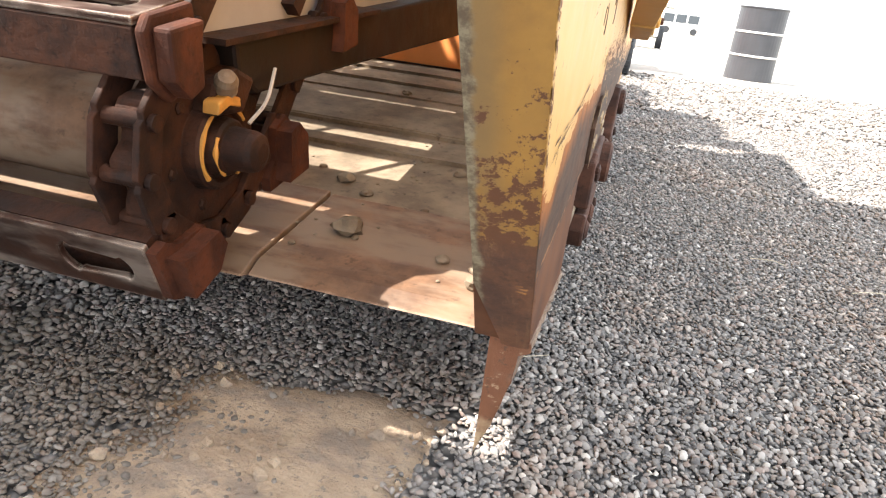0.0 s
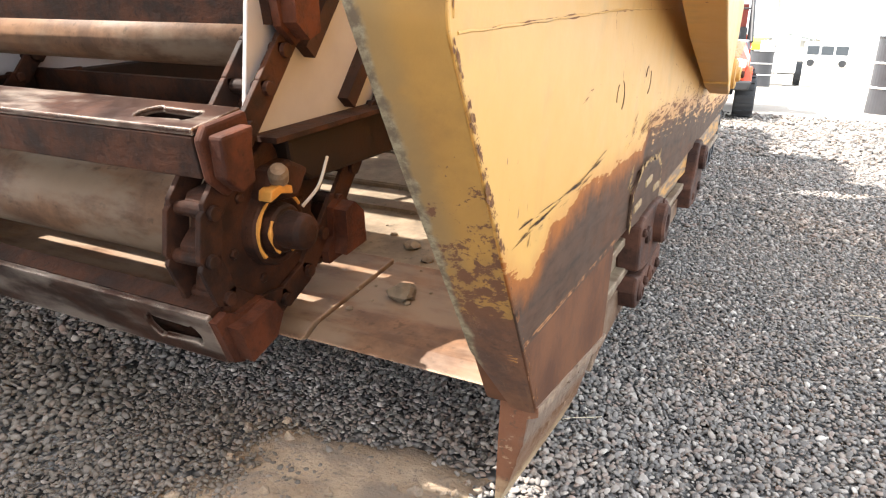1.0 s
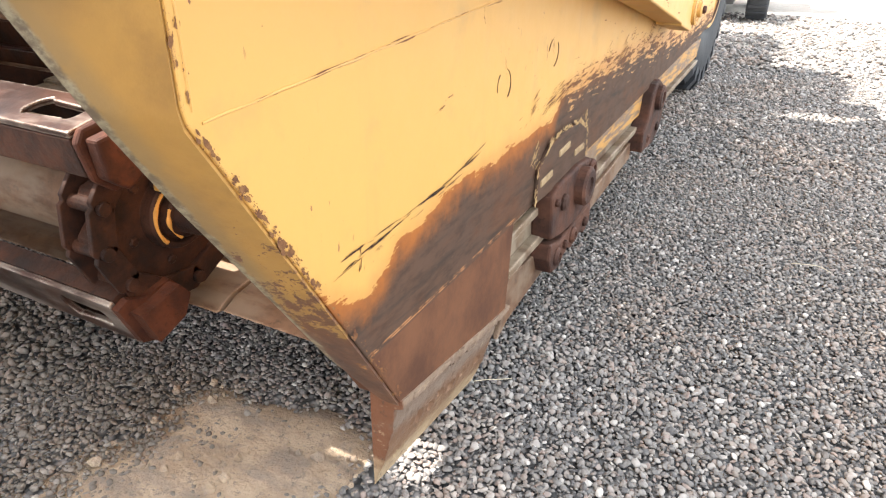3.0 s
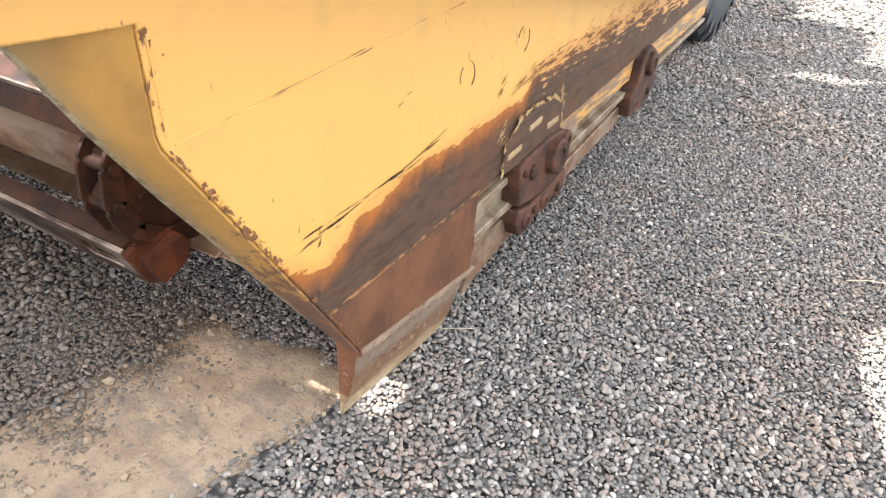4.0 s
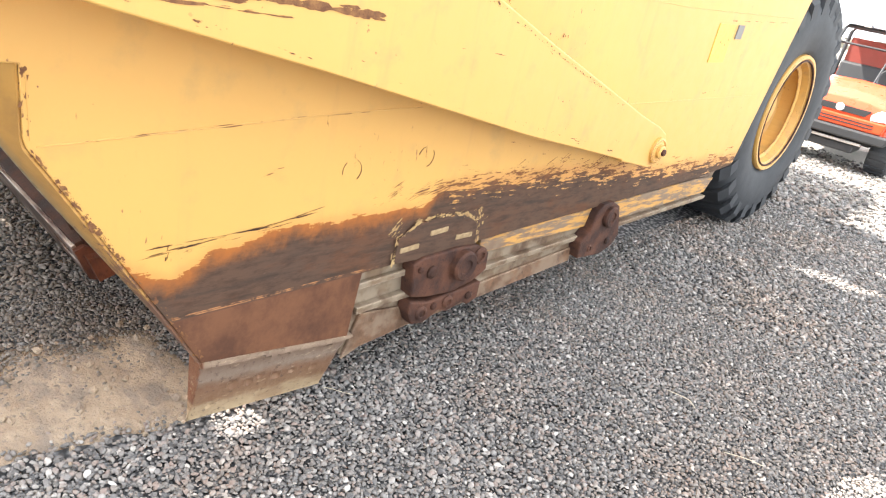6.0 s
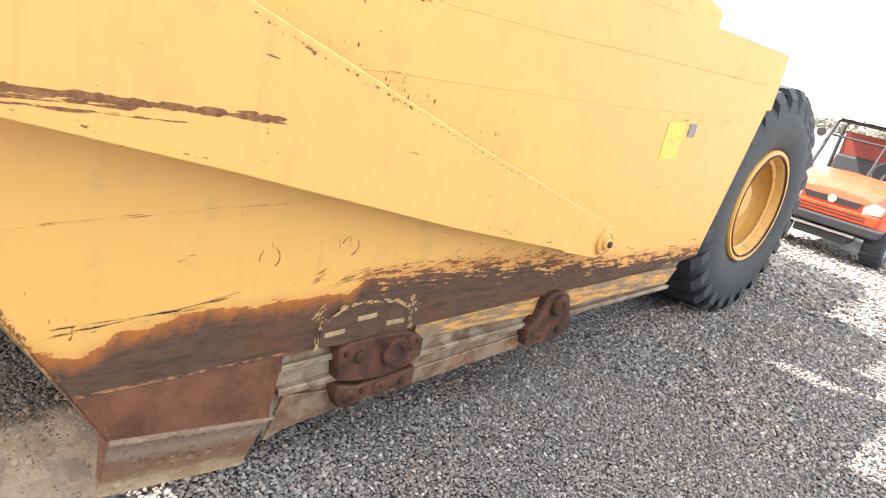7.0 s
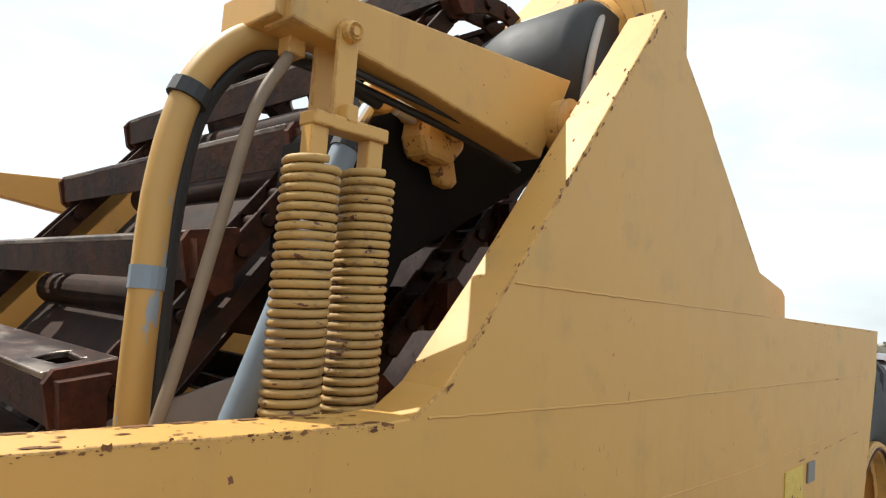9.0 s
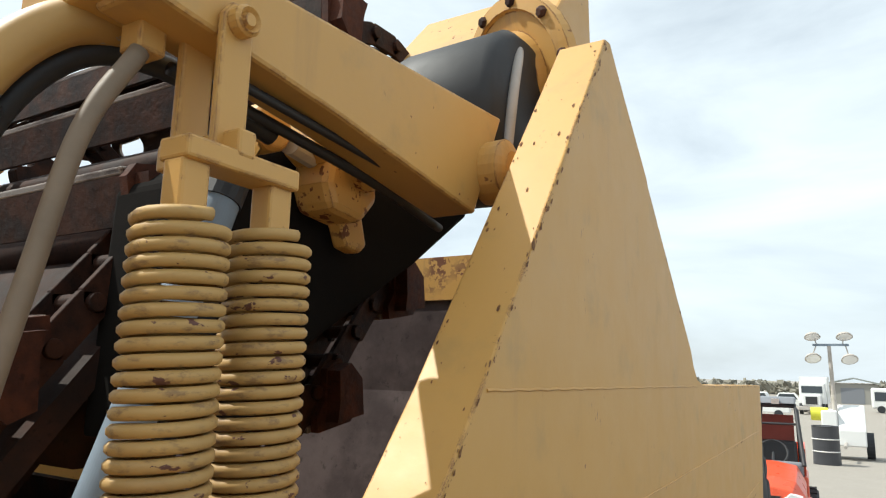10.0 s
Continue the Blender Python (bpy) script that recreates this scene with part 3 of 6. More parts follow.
bracket([(2.42, 0.340), (2.47, 0.375), (2.49, 0.455), (2.525, 0.483), (2.59, 0.488), (2.65, 0.462), (2.680, 0.40), (2.715, 0.325), (2.68, 0.285), (2.60, 0.258), (2.43, 0.268)], [(2.581, 0.428, 0.044, 0.05), (2.50, 0.300, 0.018, 0.02)], [(2.62, 0.315, 0.016)])

# plates and stickers high on the wall
part("yellow_plate", prism([(3.055, 1.042), (3.205, 1.047), (3.202, 1.203), (3.053, 1.198)], 0.0, 0.003), plain("bright_yellow_decal", (0.60, 0.41, 0.06), 0.5, 0, 0.3, 40), wall, "faded bright yellow decal")
part("grey_plate", prism([(3.243, 1.146), (3.305, 1.148), (3.305, 1.206), (3.243, 1.204)], 0.0, 0.006), plain("grey_plate_paint", (0.20, 0.185, 0.17), 0.7), wall, "small grey plate", bevel=0.002)
part("rear_gusset", prism([(3.05, 1.59), (3.62, 1.59), (3.61, 1.70), (3.58, 1.72), (3.30, 1.775), (3.05, 1.82)], -0.24, -0.19), YELLOW, scraper, bevel=0.004)

# ---- draft arm ----
LOW = [(-0.7, 1.385), (0.62, 1.085), (1.02, 1.0), (1.35, 0.924), (1.76, 0.829), (2.405, 0.700), (2.41, 0.692), (2.655, 0.645)]
END = [(2.715, 0.655), (2.750, 0.69), (2.755, 0.735), (2.73, 0.775), (2.66, 0.805)]
UP = [(2.46, 0.862), (2.29, 0.918), (1.787, 1.080), (1.25, 1.264), (0.9, 1.383), (0.0, 1.68), (-0.7, 1.90)]


def arm_x(y):
    return 0.078 + (2.68 - y) * 0.049


def arm(sign, base):
    bm = bmesh.new()
    pts = LOW + END + UP
    inner = [bm.verts.new((base + sign * max(0.012, arm_x(y) - 0.085), y, z)) for y, z in pts]
    outer = [bm.verts.new((base + sign * arm_x(y), y, z)) for y, z in pts]
    n = len(pts)
    bm.faces.new(inner)
    bm.faces.new(outer[::-1])
    for k in range(n):
        bm.faces.new((inner[k], outer[k], outer[(k + 1) % n], inner[(k + 1) % n]))
    return bm


draft = part("draft_arm", arm(1, 0.0), YELLOW, scraper, "long tapering yellow draft arm along the bowl side", bevel=0.020)
part("draft_arm", arm(-1, 2 * MID), YELLOW_FLAT, scraper, bevel=0.020)
for ob in bpy.data.objects:
    if ob.name.startswith("draft_arm"):
        ob.modifiers["bevel"].segments = 5
        for p in ob.data.polygons:
            p.use_smooth = True
        ob.data.set_sharp_from_angle(angle=radians(50))
pin = part("pivot_pin", lathe([(0.052, 0), (0.052, 0.012), (0.044, 0.016), (0.040, 0.012), (0.026, 0.014), (0.026, 0.026), (0.018, 0.030)], (arm_x(2.68), 2.680, 0.714), (1, 0, 0), 28), YELLOW_OLD, draft, "round pivot pin cap")
part("pin_bolt", lathe([(0.014, 0), (0.014, 0.012), (0.009, 0.015)], (arm_x(2.68) + 0.026, 2.680, 0.714), (1, 0, 0), 6), RUSTY, pin)
# long scrape in the arm's paint
rng = random.Random(4)


def slivers(name, a, b, spread, count, long, thick, material, parent, x_at, label="", seed=1):
    """Thin ragged marks strewn along a line on a side face, all in one mesh."""
    r = random.Random(seed)
    bm = bmesh.new()
    a, b = Vector(a), Vector(b)
    way = (b - a).normalized()
    up = Vector((-way.y, way.x))
    spots = [r.random() for _ in range(2 + count // 10)]
    for k in range(count):
        at = r.random() if r.random() < 0.45 else min(1.0, max(0.0, r.choice(spots) + r.gauss(0, 0.012)))
        c = a + (b - a) * at + up * r.gauss(0, spread)
        q = 0.3 + 1.7 * r.random() ** 5
        l, w = long * q, thick * q * (0.5 + 0.7 * r.random())
        ring = [(-0.5, 0.1), (-0.22, 0.5), (0.08, 0.38), (0.3, 0.5), (0.5, -0.05), (0.25, -0.45), (-0.05, -0.5), (-0.3, -0.35)]
        vs = []
        for u, v in ring:
            p = c + way * (u * l * (0.7 + 0.6 * r.random())) + up * (v * w * (0.5 + r.random()))
            vs.append(bm.verts.new((x_at(p.x) + 0.0009 + 0.0003 * r.random(), p.x, p.y)))
        bm.faces.new(vs)
    return tagged(part(name, bm, material, parent, label), kind="stuff")


CHIP = rusty("bare_rust_chips", (0.12, 0.05, 0.024), (0.24, 0.115, 0.045), 0.8, 0.0, 60)
on_wall = lambda y: 0.0
slivers("paint_scrape", (0.35, 1.150), (1.13, 1.111), 0.0028, 360, 0.05, 0.0072, CHIP, draft, arm_x, "long rusty scrape through the paint", 2)
slivers("paint_scrape", (0.35, 1.125), (0.92, 1.097), 0.0015, 90, 0.04, 0.003, CHIP, draft, arm_x, "", 3)
slivers("paint_scrape", (0.55, 1.125), (0.80, 1.118), 0.002, 30, 0.05, 0.003, CHIP, draft, arm_x, "", 4)
for k, (y, z, l) in enumerate(((1.39, 1.06, 0.03), (1.53, 1.05, 0.035), (1.075, 1.243, 0.03), (1.10, 1.027, 0.008), (0.83, 1.23, 0.01), (1.30, 1.07, 0.010))):
    slivers("paint_chip", (y, z), (y + l, z - 0.004), 0.0012, 4, l * 0.8, 0.0018, CHIP, draft, arm_x, "", 10 + k)
# chips along the arm's upper rounded edge and its lower edge
for k, (a, b) in enumerate((((0.5, 1.515), (1.25, 1.264)), ((1.25, 1.264), (2.29, 0.918)))):
    slivers("edge_chip", (a[0], a[1] - 0.0195), (b[0], b[1] - 0.0195), 0.0035, 190, 0.0065, 0.003, CHIP, draft, arm_x, "", 20 + k)
slivers("edge_chip", (0.62, 1.105), (2.3, 0.742), 0.003, 50, 0.014, 0.003, CHIP, draft, arm_x, "", 24)
rim_rng = random.Random(5)
bm = bmesh.new()
for k in range(150):
    y = 0.5 + 1.8 * rim_rng.random() ** 0.8
    z = 1.264 + 0.3347 * (1.25 - y) if y < 1.25 else 1.264 - 0.3327 * (y - 1.25)
    a = radians(20 + 55 * rim_rng.random())
    l, w = 0.002 + 0.010 * rim_rng.random() ** 4, 0.06 + 0.18 * rim_rng.random()
    ring = []
    for u, v in ((-1, 0.2), (-0.4, 1), (0.5, 0.7), (1, -0.1), (0.3, -1), (-0.5, -0.8)):
        b, d = a + v * w * (0.5 + rim_rng.random()), u * l
        ring.append(bm.verts.new((arm_x(y) - 0.020 + 0.0206 * math.cos(b), y + d, z - 0.31 * d - 0.020 + 0.0206 * math.sin(b))))
    bm.faces.new(ring)
tagged(part("edge_chip", bm, CHIP, draft), kind="stuff")
# chips along the edges of the wall
for k, (a, b, n, sp) in enumerate((((-0.2, 1.431), (1.62, 1.423), 420, 0.003), ((1.71, 1.460), (2.258, 2.180), 170, 0.0024), ((2.96, 1.609), (4.04, 1.600), 70, 0.002), ((0.556, 0.826), (0.615, 0.731), 70, 0.0022), ((0.615, 0.731), (0.705, 0.588), 150, 0.0024), ((0.705, 0.588), (0.885, 0.30), 170, 0.0035), ((0.550, 0.845), (0.550, 0.96), 40, 0.003), ((3.76, 0.56), (4.04, 1.45), 50, 0.002), ((2.30, 2.17), (2.83, 1.70), 40, 0.002))):
    slivers("edge_chip", a, b, sp * 1.2, n, 0.0075, 0.0034, CHIP, wall, on_wall, "", 30 + k)
# rust worn through on the wall's upper faces
trng = random.Random(12)
for (ya, za), (yb, zb), n, big in (((0.2, 1.4346), (1.60, 1.427), 260, 0.8), ((1.705, 1.465), (1.83, 1.617), 12, 0.3), ((1.83, 1.617), (2.258, 2.190), 60, 0.3)):
    bm = bmesh.new()
    way = Vector((yb - ya, zb - za)).normalized()
    up = Vector((-way.y, way.x))
    for k in range(n):
        at = trng.random()
        x = -0.004 - 0.074 * (trng.random() ** 2 if trng.random() < 0.4 else 1 - 0.35 * trng.random() ** 2)
        q = big * (0.3 + 1.7 * trng.random() ** 4)
        ring = []
        for u, v in ((-0.5, 0.1), (-0.22, 0.5), (0.08, 0.38), (0.3, 0.5), (0.5, -0.05), (0.25, -0.45), (-0.05, -0.5), (-0.3, -0.35)):
            p = Vector((ya, za)) + Vector((yb - ya, zb - za)) * at + way * (u * 0.022 * q * (0.6 + 0.8 * trng.random())) + up * (0.0008 + 0.0003 * trng.random())
            ring.append(bm.verts.new((min(-0.002, max(-0.080, x + v * 0.009 * q)), p.x, p.y)))
        bm.faces.new(ring)
    tagged(part("rust_flake", bm, CHIP, wall, "rust showing through the worn upper edge"), kind="stuff")
# rust spots and short runs above the arm
for k, (y, z, n, sp) in enumerate(((1.20, 1.31, 7, 0.03), (1.43, 1.235, 12, 0.022), (1.56, 1.20, 14, 0.03), (1.70, 1.17, 10, 0.03), (1.33, 1.265, 6, 0.04), (1.98, 1.09, 4, 0.03))):
    slivers("rust_spot", (y, z - 0.03), (y + 0.002, z + 0.03), sp, n * 2, 0.010, 0.0045, CHIP, wall, on_wall, "", 40 + k)
for k, (a, b, n, w) in enumerate((((0.62, 0.832), (1.10, 0.866), 60, 0.0018), ((1.10, 0.866), (1.7, 0.893), 20, 0.0014), ((3.16, 1.215), (3.80, 1.250), 50, 0.003), ((3.35, 1.43), (3.55, 1.438), 16, 0.003), ((3.08, 0.91), (3.45, 0.945), 12, 0.003), ((1.34, 1.228), (1.60, 1.231), 24, 0.002))):
    slivers("scratch", a, b, 0.0009, n, 0.03, w * 0.8, CHIP, wall, on_wall, "", 50 + k)
for k in range(3):
    slivers("rust_spot", (3.08 + 0.04 * k, 1.06), (3.085 + 0.04 * k, 1.18), 0.012, 9, 0.006, 0.004, CHIP, wall, lambda y: 0.0031, "", 140 + k)
PALE = rusty("pale_chipped_paint", (0.40, 0.27, 0.12), (0.24, 0.14, 0.065), 0.75, 0.0, 50)
for k, (a, b, n) in enumerate((((1.437, 0.44), (1.438, 0.512), 26), ((1.438, 0.512), (1.513, 0.555), 40), ((1.513, 0.555), (1.60, 0.565), 34), ((1.60, 0.565), (1.71, 0.555), 30), ((1.71, 0.555), (1.775, 0.520), 44), ((1.775, 0.520), (1.79, 0.45), 34))):
    slivers("pale_chip", a, b, 0.003, n, 0.016, 0.006, PALE, plate, lambda y: 0.0082, "", 150 + k)
for k, (a, b) in enumerate((((1.42, 0.515), (1.46, 0.55)), ((1.77, 0.565), (1.81, 0.50)))):
    slivers("pale_chip", a, b, 0.011, 26, 0.014, 0.006, PALE, wall, on_wall, "", 160 + k)
# ragged scratches over the foot
for k, (a, b, n) in enumerate((((0.738, 0.604), (1.02, 0.612), 40), ((0.77, 0.590), (1.12, 0.625), 60), ((0.82, 0.584), (1.06, 0.610), 14), ((1.02, 0.612), (1.20, 0.645), 14), ((0.797, 0.606), (0.791, 0.572), 6))):
    slivers("scratch", a, b, 0.0012, n, 0.045 if n > 6 else 0.010, 0.0016, RUST_DARK, wall, on_wall, "", 70 + k)
for k, (a, b) in enumerate((((0.985, 0.73), (1.04, 0.742)), ((1.00, 0.745), (1.10, 0.755)), ((1.25, 0.775), (1.265, 0.70)), ((1.49, 0.79), (1.50, 0.74)), ((1.155, 0.868), (1.158, 0.845)), ((1.85, 0.768), (1.97, 0.745)))):
    slivers("scratch", a, b, 0.001, 6, 0.013, 0.0014, CHIP, wall, on_wall, "", 80 + k)
for k in range(26):
    y = 1.28 + 1.2 * rng.random()
    slivers("rust_dash", (y, 0.625 + 0.02 * rng.random()), (y + 0.10, 0.645 + 0.05 * rng.random()), 0.011, 15, 0.032, 0.002, CHIP, wall, on_wall, "", 90 + k)

# ---- bowl floor, blade and back plate ----
bowl = part("bowl_floor", prism([(1.40, 0.268), (1.40, 0.238), (2.95, 0.375), (2.95, 0.41)], 2 * MID + 0.1, -0.1), DUSTY, scraper, "steel bowl floor strewn with dried clods")
bm = prism([(1.040, 0.212), (1.07, 0.204), (1.41, 0.238), (1.41, 0.276), (1.08, 0.232)], -0.55, -0.10)
blade = part("cutting_edge", bm, BLADE, scraper, "scraped steel cutting edge", bevel=0.003)
part("cutting_edge", prism([(1.028, 0.212), (1.06, 0.204), (1.41, 0.238), (1.41, 0.282), (1.075, 0.236)], 2 * MID + 0.1, -0.556), BLADE, scraper, bevel=0.003)
# Made-up ribs in place of the sun stripes that fall between the flights.
for k in range(6):
    y = 1.75 + 0.2 * k
    z = 0.298 + 0.0916 * (y - 1.75)
    part("sun_stripe_rib", prism([(y, z), (y + 0.012, z), (y + 0.012, z + 0.014), (y, z + 0.014)], 2 * MID + 0.1, -0.1), DUSTY, bowl)
part("floor_step", prism([(1.95, 0.315), (2.30, 0.345), (2.30, 0.368), (1.96, 0.335)], 2 * MID + 0.1, -0.1), DUSTY, bowl, "dusty floor plate")
crng = random.Random(11)
for k in range(70):
    x, y = -0.13 - 0.6 * crng.random() ** 1.5, 1.12 + 1.3 * crng.random()
    r = 0.004 + 0.03 * crng.random() ** 4
    z = (0.232 + (y - 1.08) * 0.133) if y < 1.41 else 0.268 + (y - 1.40) * 0.0916
    bm = bmesh.new()
    bmesh.ops.create_icosphere(bm, subdivisions=2, radius=r)
    for v in bm.verts:
        v.co *= 1 + 0.5 * noise.noise(v.co * 60 + Vector((k, 0, 0)))
        v.co.z *= 0.6
        v.co += Vector((x, y, z + r * 0.35))
    part("dirt_clod", bm, DUSTY, bowl)
back = part("back_plate", prism([(2.96, 0.40), (3.0, 0.39), (3.24, 1.56), (3.20, 1.56)], 2 * MID + 0.11, -0.11), EJECTOR, scraper, "dull steel ejector plate across the bowl")
part("upper_plate", prism([(-0.35, 1.55), (-0.55, 1.80), (-0.62, 1.88), (2 * MID + 0.62, 1.88), (2 * MID + 0.55, 1.80), (2 * MID + 0.35, 1.55)], 3.20, 3.24, axis="y"), EJECTOR, back)
part("top_lip", prism([(-0.62, 1.87), (-0.66, 1.98), (-0.70, 2.02), (2 * MID + 0.70, 2.02), (2 * MID + 0.66, 1.98), (2 * MID + 0.62, 1.87)], 3.19, 3.25, axis="y"), LIP, back, "speckled rusty yellow upper lip")
part("foot", prism([(2.93, 0.42), (2.955, 0.42), (3.02, 0.70), (2.995, 0.70)], 2 * MID + 0.11, -0.11), ORANGE, back, "orange painted foot plate")
# Mostly hidden box, added and sized for the shadow behind the bowl.
part("rear_shade_box", prism([(3.4, 0.75), (6.9, 0.75), (7.0, 1.25), (6.6, 1.5), (3.4, 1.55)], MID - 0.55, MID + 0.55), YELLOW_FLAT, scraper, "yellow rear box between the wheels, added for its shadow", bevel=0.02)

# Made-up deck and ear that block sun from the ground beside the wheel.
part("rear_shade_deck", prism([(3.20, 1.22), (3.83, 1.24), (3.85, 1.40), (3.83, 1.59), (3.27, 1.59)], 2 * MID + 0.32, -0.32), LIP, scraper, "rust-speckled yellow block behind the bowl, added for its shadow", bevel=0.01)
part("shade_ear", prism([(4.06, 1.30), (4.36, 1.32), (4.36, 1.56), (4.06, 1.58)], -0.34, -0.11), YELLOW_FLAT, scraper, bevel=0.01)
# Out of view: block sized and placed to shade the ground before the blade.
goose_shade = part("shade_gooseneck", prism([(-2.6, 1.55), (-1.6, 2.20), (0.21, 2.25), (0.21, 2.75), (-1.8, 2.75), (-3.0, 2.0)], MID - 1.75, MID + 0.48), YELLOW_FLAT, scraper, "unseen yellow block that shades the mouth of the bowl", bevel=0.03)
# Unseen post, added so the block does not float.
part("neck_post", box(MID - 0.25, MID + 0.25, -0.98, -0.52, 1.70, 2.26), YELLOW_FLAT, scraper, bevel=0.02)
# Unseen tube, added for the shade it casts in front.
part("draft_tube", rod((0.25, -0.75, 1.56), (2 * MID - 0.25, -0.75, 1.56), 0.22, sides=28), YELLOW_FLAT, scraper, "unseen yellow cross tube between the draft arms, added for shade")

# ---- elevator ----
C0 = Vector((0, 0.985, 0.462))
LEAN = radians(52)
DIR, NOR = Vector((0, math.cos(LEAN), math.sin(LEAN))), Vector((0, -math.sin(LEAN), math.cos(LEAN)))
RUN, RAD = 2.22, 0.155
CHAIN = -0.625


def el(x, s, n):
    p = C0 + DIR * s + NOR * n
    return Vector((x, p.y, p.z))


TAPER = 0.19
TOP_RAD = RAD + TAPER / 2
WHOLE = 2 * RUN + math.pi * (RAD + TOP_RAD)


def loop(u):
    """Place, outward way and forward way on the chain's loop at length u; the back strand stands off more at the top."""
    u %= WHOLE
    if u < RUN:
        return DIR * u + NOR * RAD, NOR, DIR
    u -= RUN
    if u < math.pi * TOP_RAD:
        a = u / TOP_RAD
        out = NOR * math.cos(a) + DIR * math.sin(a)
        return DIR * RUN - NOR * (TAPER / 2) + out * TOP_RAD, out, DIR * math.cos(a) - NOR * math.sin(a)
    u -= math.pi * TOP_RAD
    if u < RUN:
        return DIR * (RUN - u) - NOR * (RAD + TAPER * (RUN - u) / RUN), -NOR, -DIR
    a = (u - RUN) / RAD
    out = -NOR * math.cos(a) - DIR * math.sin(a)
    return out * RAD, out, -DIR * math.cos(a) + NOR * math.sin(a)


def at_loop(u):
    p, out, ahead = loop(u)
    p = p + C0
    return Matrix(((1, 0, 0, MID), (0, ahead.y, out.y, p.y), (0, ahead.z, out.z, p.z), (0, 0, 0, 1)))


def slab(x0, x1, s0, s1, n0, n1, bm=None):
    """Block along the elevator's slope."""
    bm = bm or bmesh.new()
    vs = [[bm.verts.new(el(x, s, n)) for s, n in ((s0, n0), (s1, n0), (s1, n1), (s0, n1))] for x in (x0, x1)]
    bm.faces.new(vs[0])
    bm.faces.new(vs[1][::-1])
    for k in range(4):
        bm.faces.new((vs[0][k], vs[1][k], vs[1][(k + 1) % 4], vs[0][(k + 1) % 4]))
    return bm


elevator = part("elevator", slab(-0.70, -0.58, 0.34, RUN, 0.07, 0.105, slab(-0.70, -0.58, 0.34, RUN, -0.105, -0.07)), RUST_DARK, scraper, "rusty chain elevator with cross flights leaning back over the bowl")
part("side_rail", slab(2 * MID + 0.43, 2 * MID + 0.52, 0.40, RUN, 0.06, 0.15), YELLOW_FLAT, elevator)
for s in (0.42, 0.90, 1.36, 1.82, 2.12):
    part("cross_tube", rod(el(-0.66, s, 0.0), el(2 * MID + 0.5, s, 0.0), 0.055, sides=18), RUST_DARK if s > 0.8 else BLADE, elevator, smooth=True)
for x in (-0.92, -1.32, -1.72):
    part("guide_strip", rod(el(x, 0.5, -0.09), el(x, 2.15, -0.09), 0.014, sides=4), GREY_STEEL, elevator, "pale worn guide strip")
for s0, s1 in ((1.04, 1.42), (1.45, 1.80), (1.83, 2.18)):
    part("frame_plate", slab(-0.72, 2 * MID + 0.56, s0, s1, -0.012, 0.0), RUST_DARK, elevator)
part("bottom_roller", rod((-0.66, C0.y, C0.z), (2 * MID + 0.66, C0.y, C0.z), 0.095, sides=32), BLADE, elevator, "worn steel bottom roller", smooth=True)


HALF, WIDE = 0.695, 0.060


def flight():
    """Cross bar: a channel with a keyhole slot near each end."""
    bm = bmesh.new()
    loops = [[(-HALF, -WIDE), (HALF, -WIDE), (HALF, WIDE), (-HALF, WIDE)]]
    for c, way in ((HALF - 0.105, 1), (-HALF + 0.105, -1)):
        ring = []
        for k in range(24):
            a = k * math.tau / 24
            wide_end = math.cos(a) * way < 0
            r = 0.038 if wide_end else 0.030
            waist = 1.0 if abs(math.cos(a)) > 0.35 else 0.70
            ring.append((c + math.copysign(0.034, math.cos(a)) + r * math.cos(a), r * math.sin(a) * waist))
        loops.append(ring)
    edges = []
    for lp in loops:
        vs = [bm.verts.new((x, y, 0.082)) for x, y in lp]
        edges += [bm.edges.new((vs[k], vs[(k + 1) % len(vs)])) for k in range(len(vs))]
    bmesh.ops.triangle_fill(bm, use_beauty=True, edges=edges)
    got = bmesh.ops.extrude_face_region(bm, geom=bm.faces[:])
    bmesh.ops.translate(bm, vec=(0, 0, 0.013), verts=[v for v in got["geom"] if isinstance(v, bmesh.types.BMVert)])
    return bm


def flight_web(y0, y1, low):
    return prism([(y0, low), (y1, low), (y1, 0.0815), (y0, 0.0815)], -HALF + 0.002, HALF - 0.002)


def flight_end():
    """Bent end plate that closes the channel."""
    bm = prism([(-0.062, 0.004), (-0.030, -0.035), (0.012, -0.022), (0.026, 0.040), (0.052, 0.066), (0.052, 0.094), (-0.046, 0.097), (-0.064, 0.078)], 0.0, 0.018)
    return prism([(-0.056, 0.010), (-0.026, -0.026), (0.010, -0.018), (0.018, 0.044), (0.030, 0.078), (-0.050, 0.082)], 0.018, 0.050, bm)


first_u = 0.04
count = 18
step_u = WHOLE / count
proto = end_proto = None
webs = []
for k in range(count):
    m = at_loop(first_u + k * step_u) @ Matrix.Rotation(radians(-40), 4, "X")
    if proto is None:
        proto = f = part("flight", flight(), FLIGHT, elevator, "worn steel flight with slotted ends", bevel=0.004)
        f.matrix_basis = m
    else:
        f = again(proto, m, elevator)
    # Webs take a darker rust than the face; their shade is in the colour.
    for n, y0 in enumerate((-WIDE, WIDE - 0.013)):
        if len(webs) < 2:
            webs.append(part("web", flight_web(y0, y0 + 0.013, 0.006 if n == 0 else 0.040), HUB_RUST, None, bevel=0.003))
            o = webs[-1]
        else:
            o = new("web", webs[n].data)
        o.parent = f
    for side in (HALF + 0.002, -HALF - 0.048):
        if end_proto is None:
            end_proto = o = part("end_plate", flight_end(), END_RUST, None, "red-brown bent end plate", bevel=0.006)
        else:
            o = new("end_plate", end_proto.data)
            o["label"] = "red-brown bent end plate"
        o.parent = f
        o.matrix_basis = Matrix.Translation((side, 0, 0))


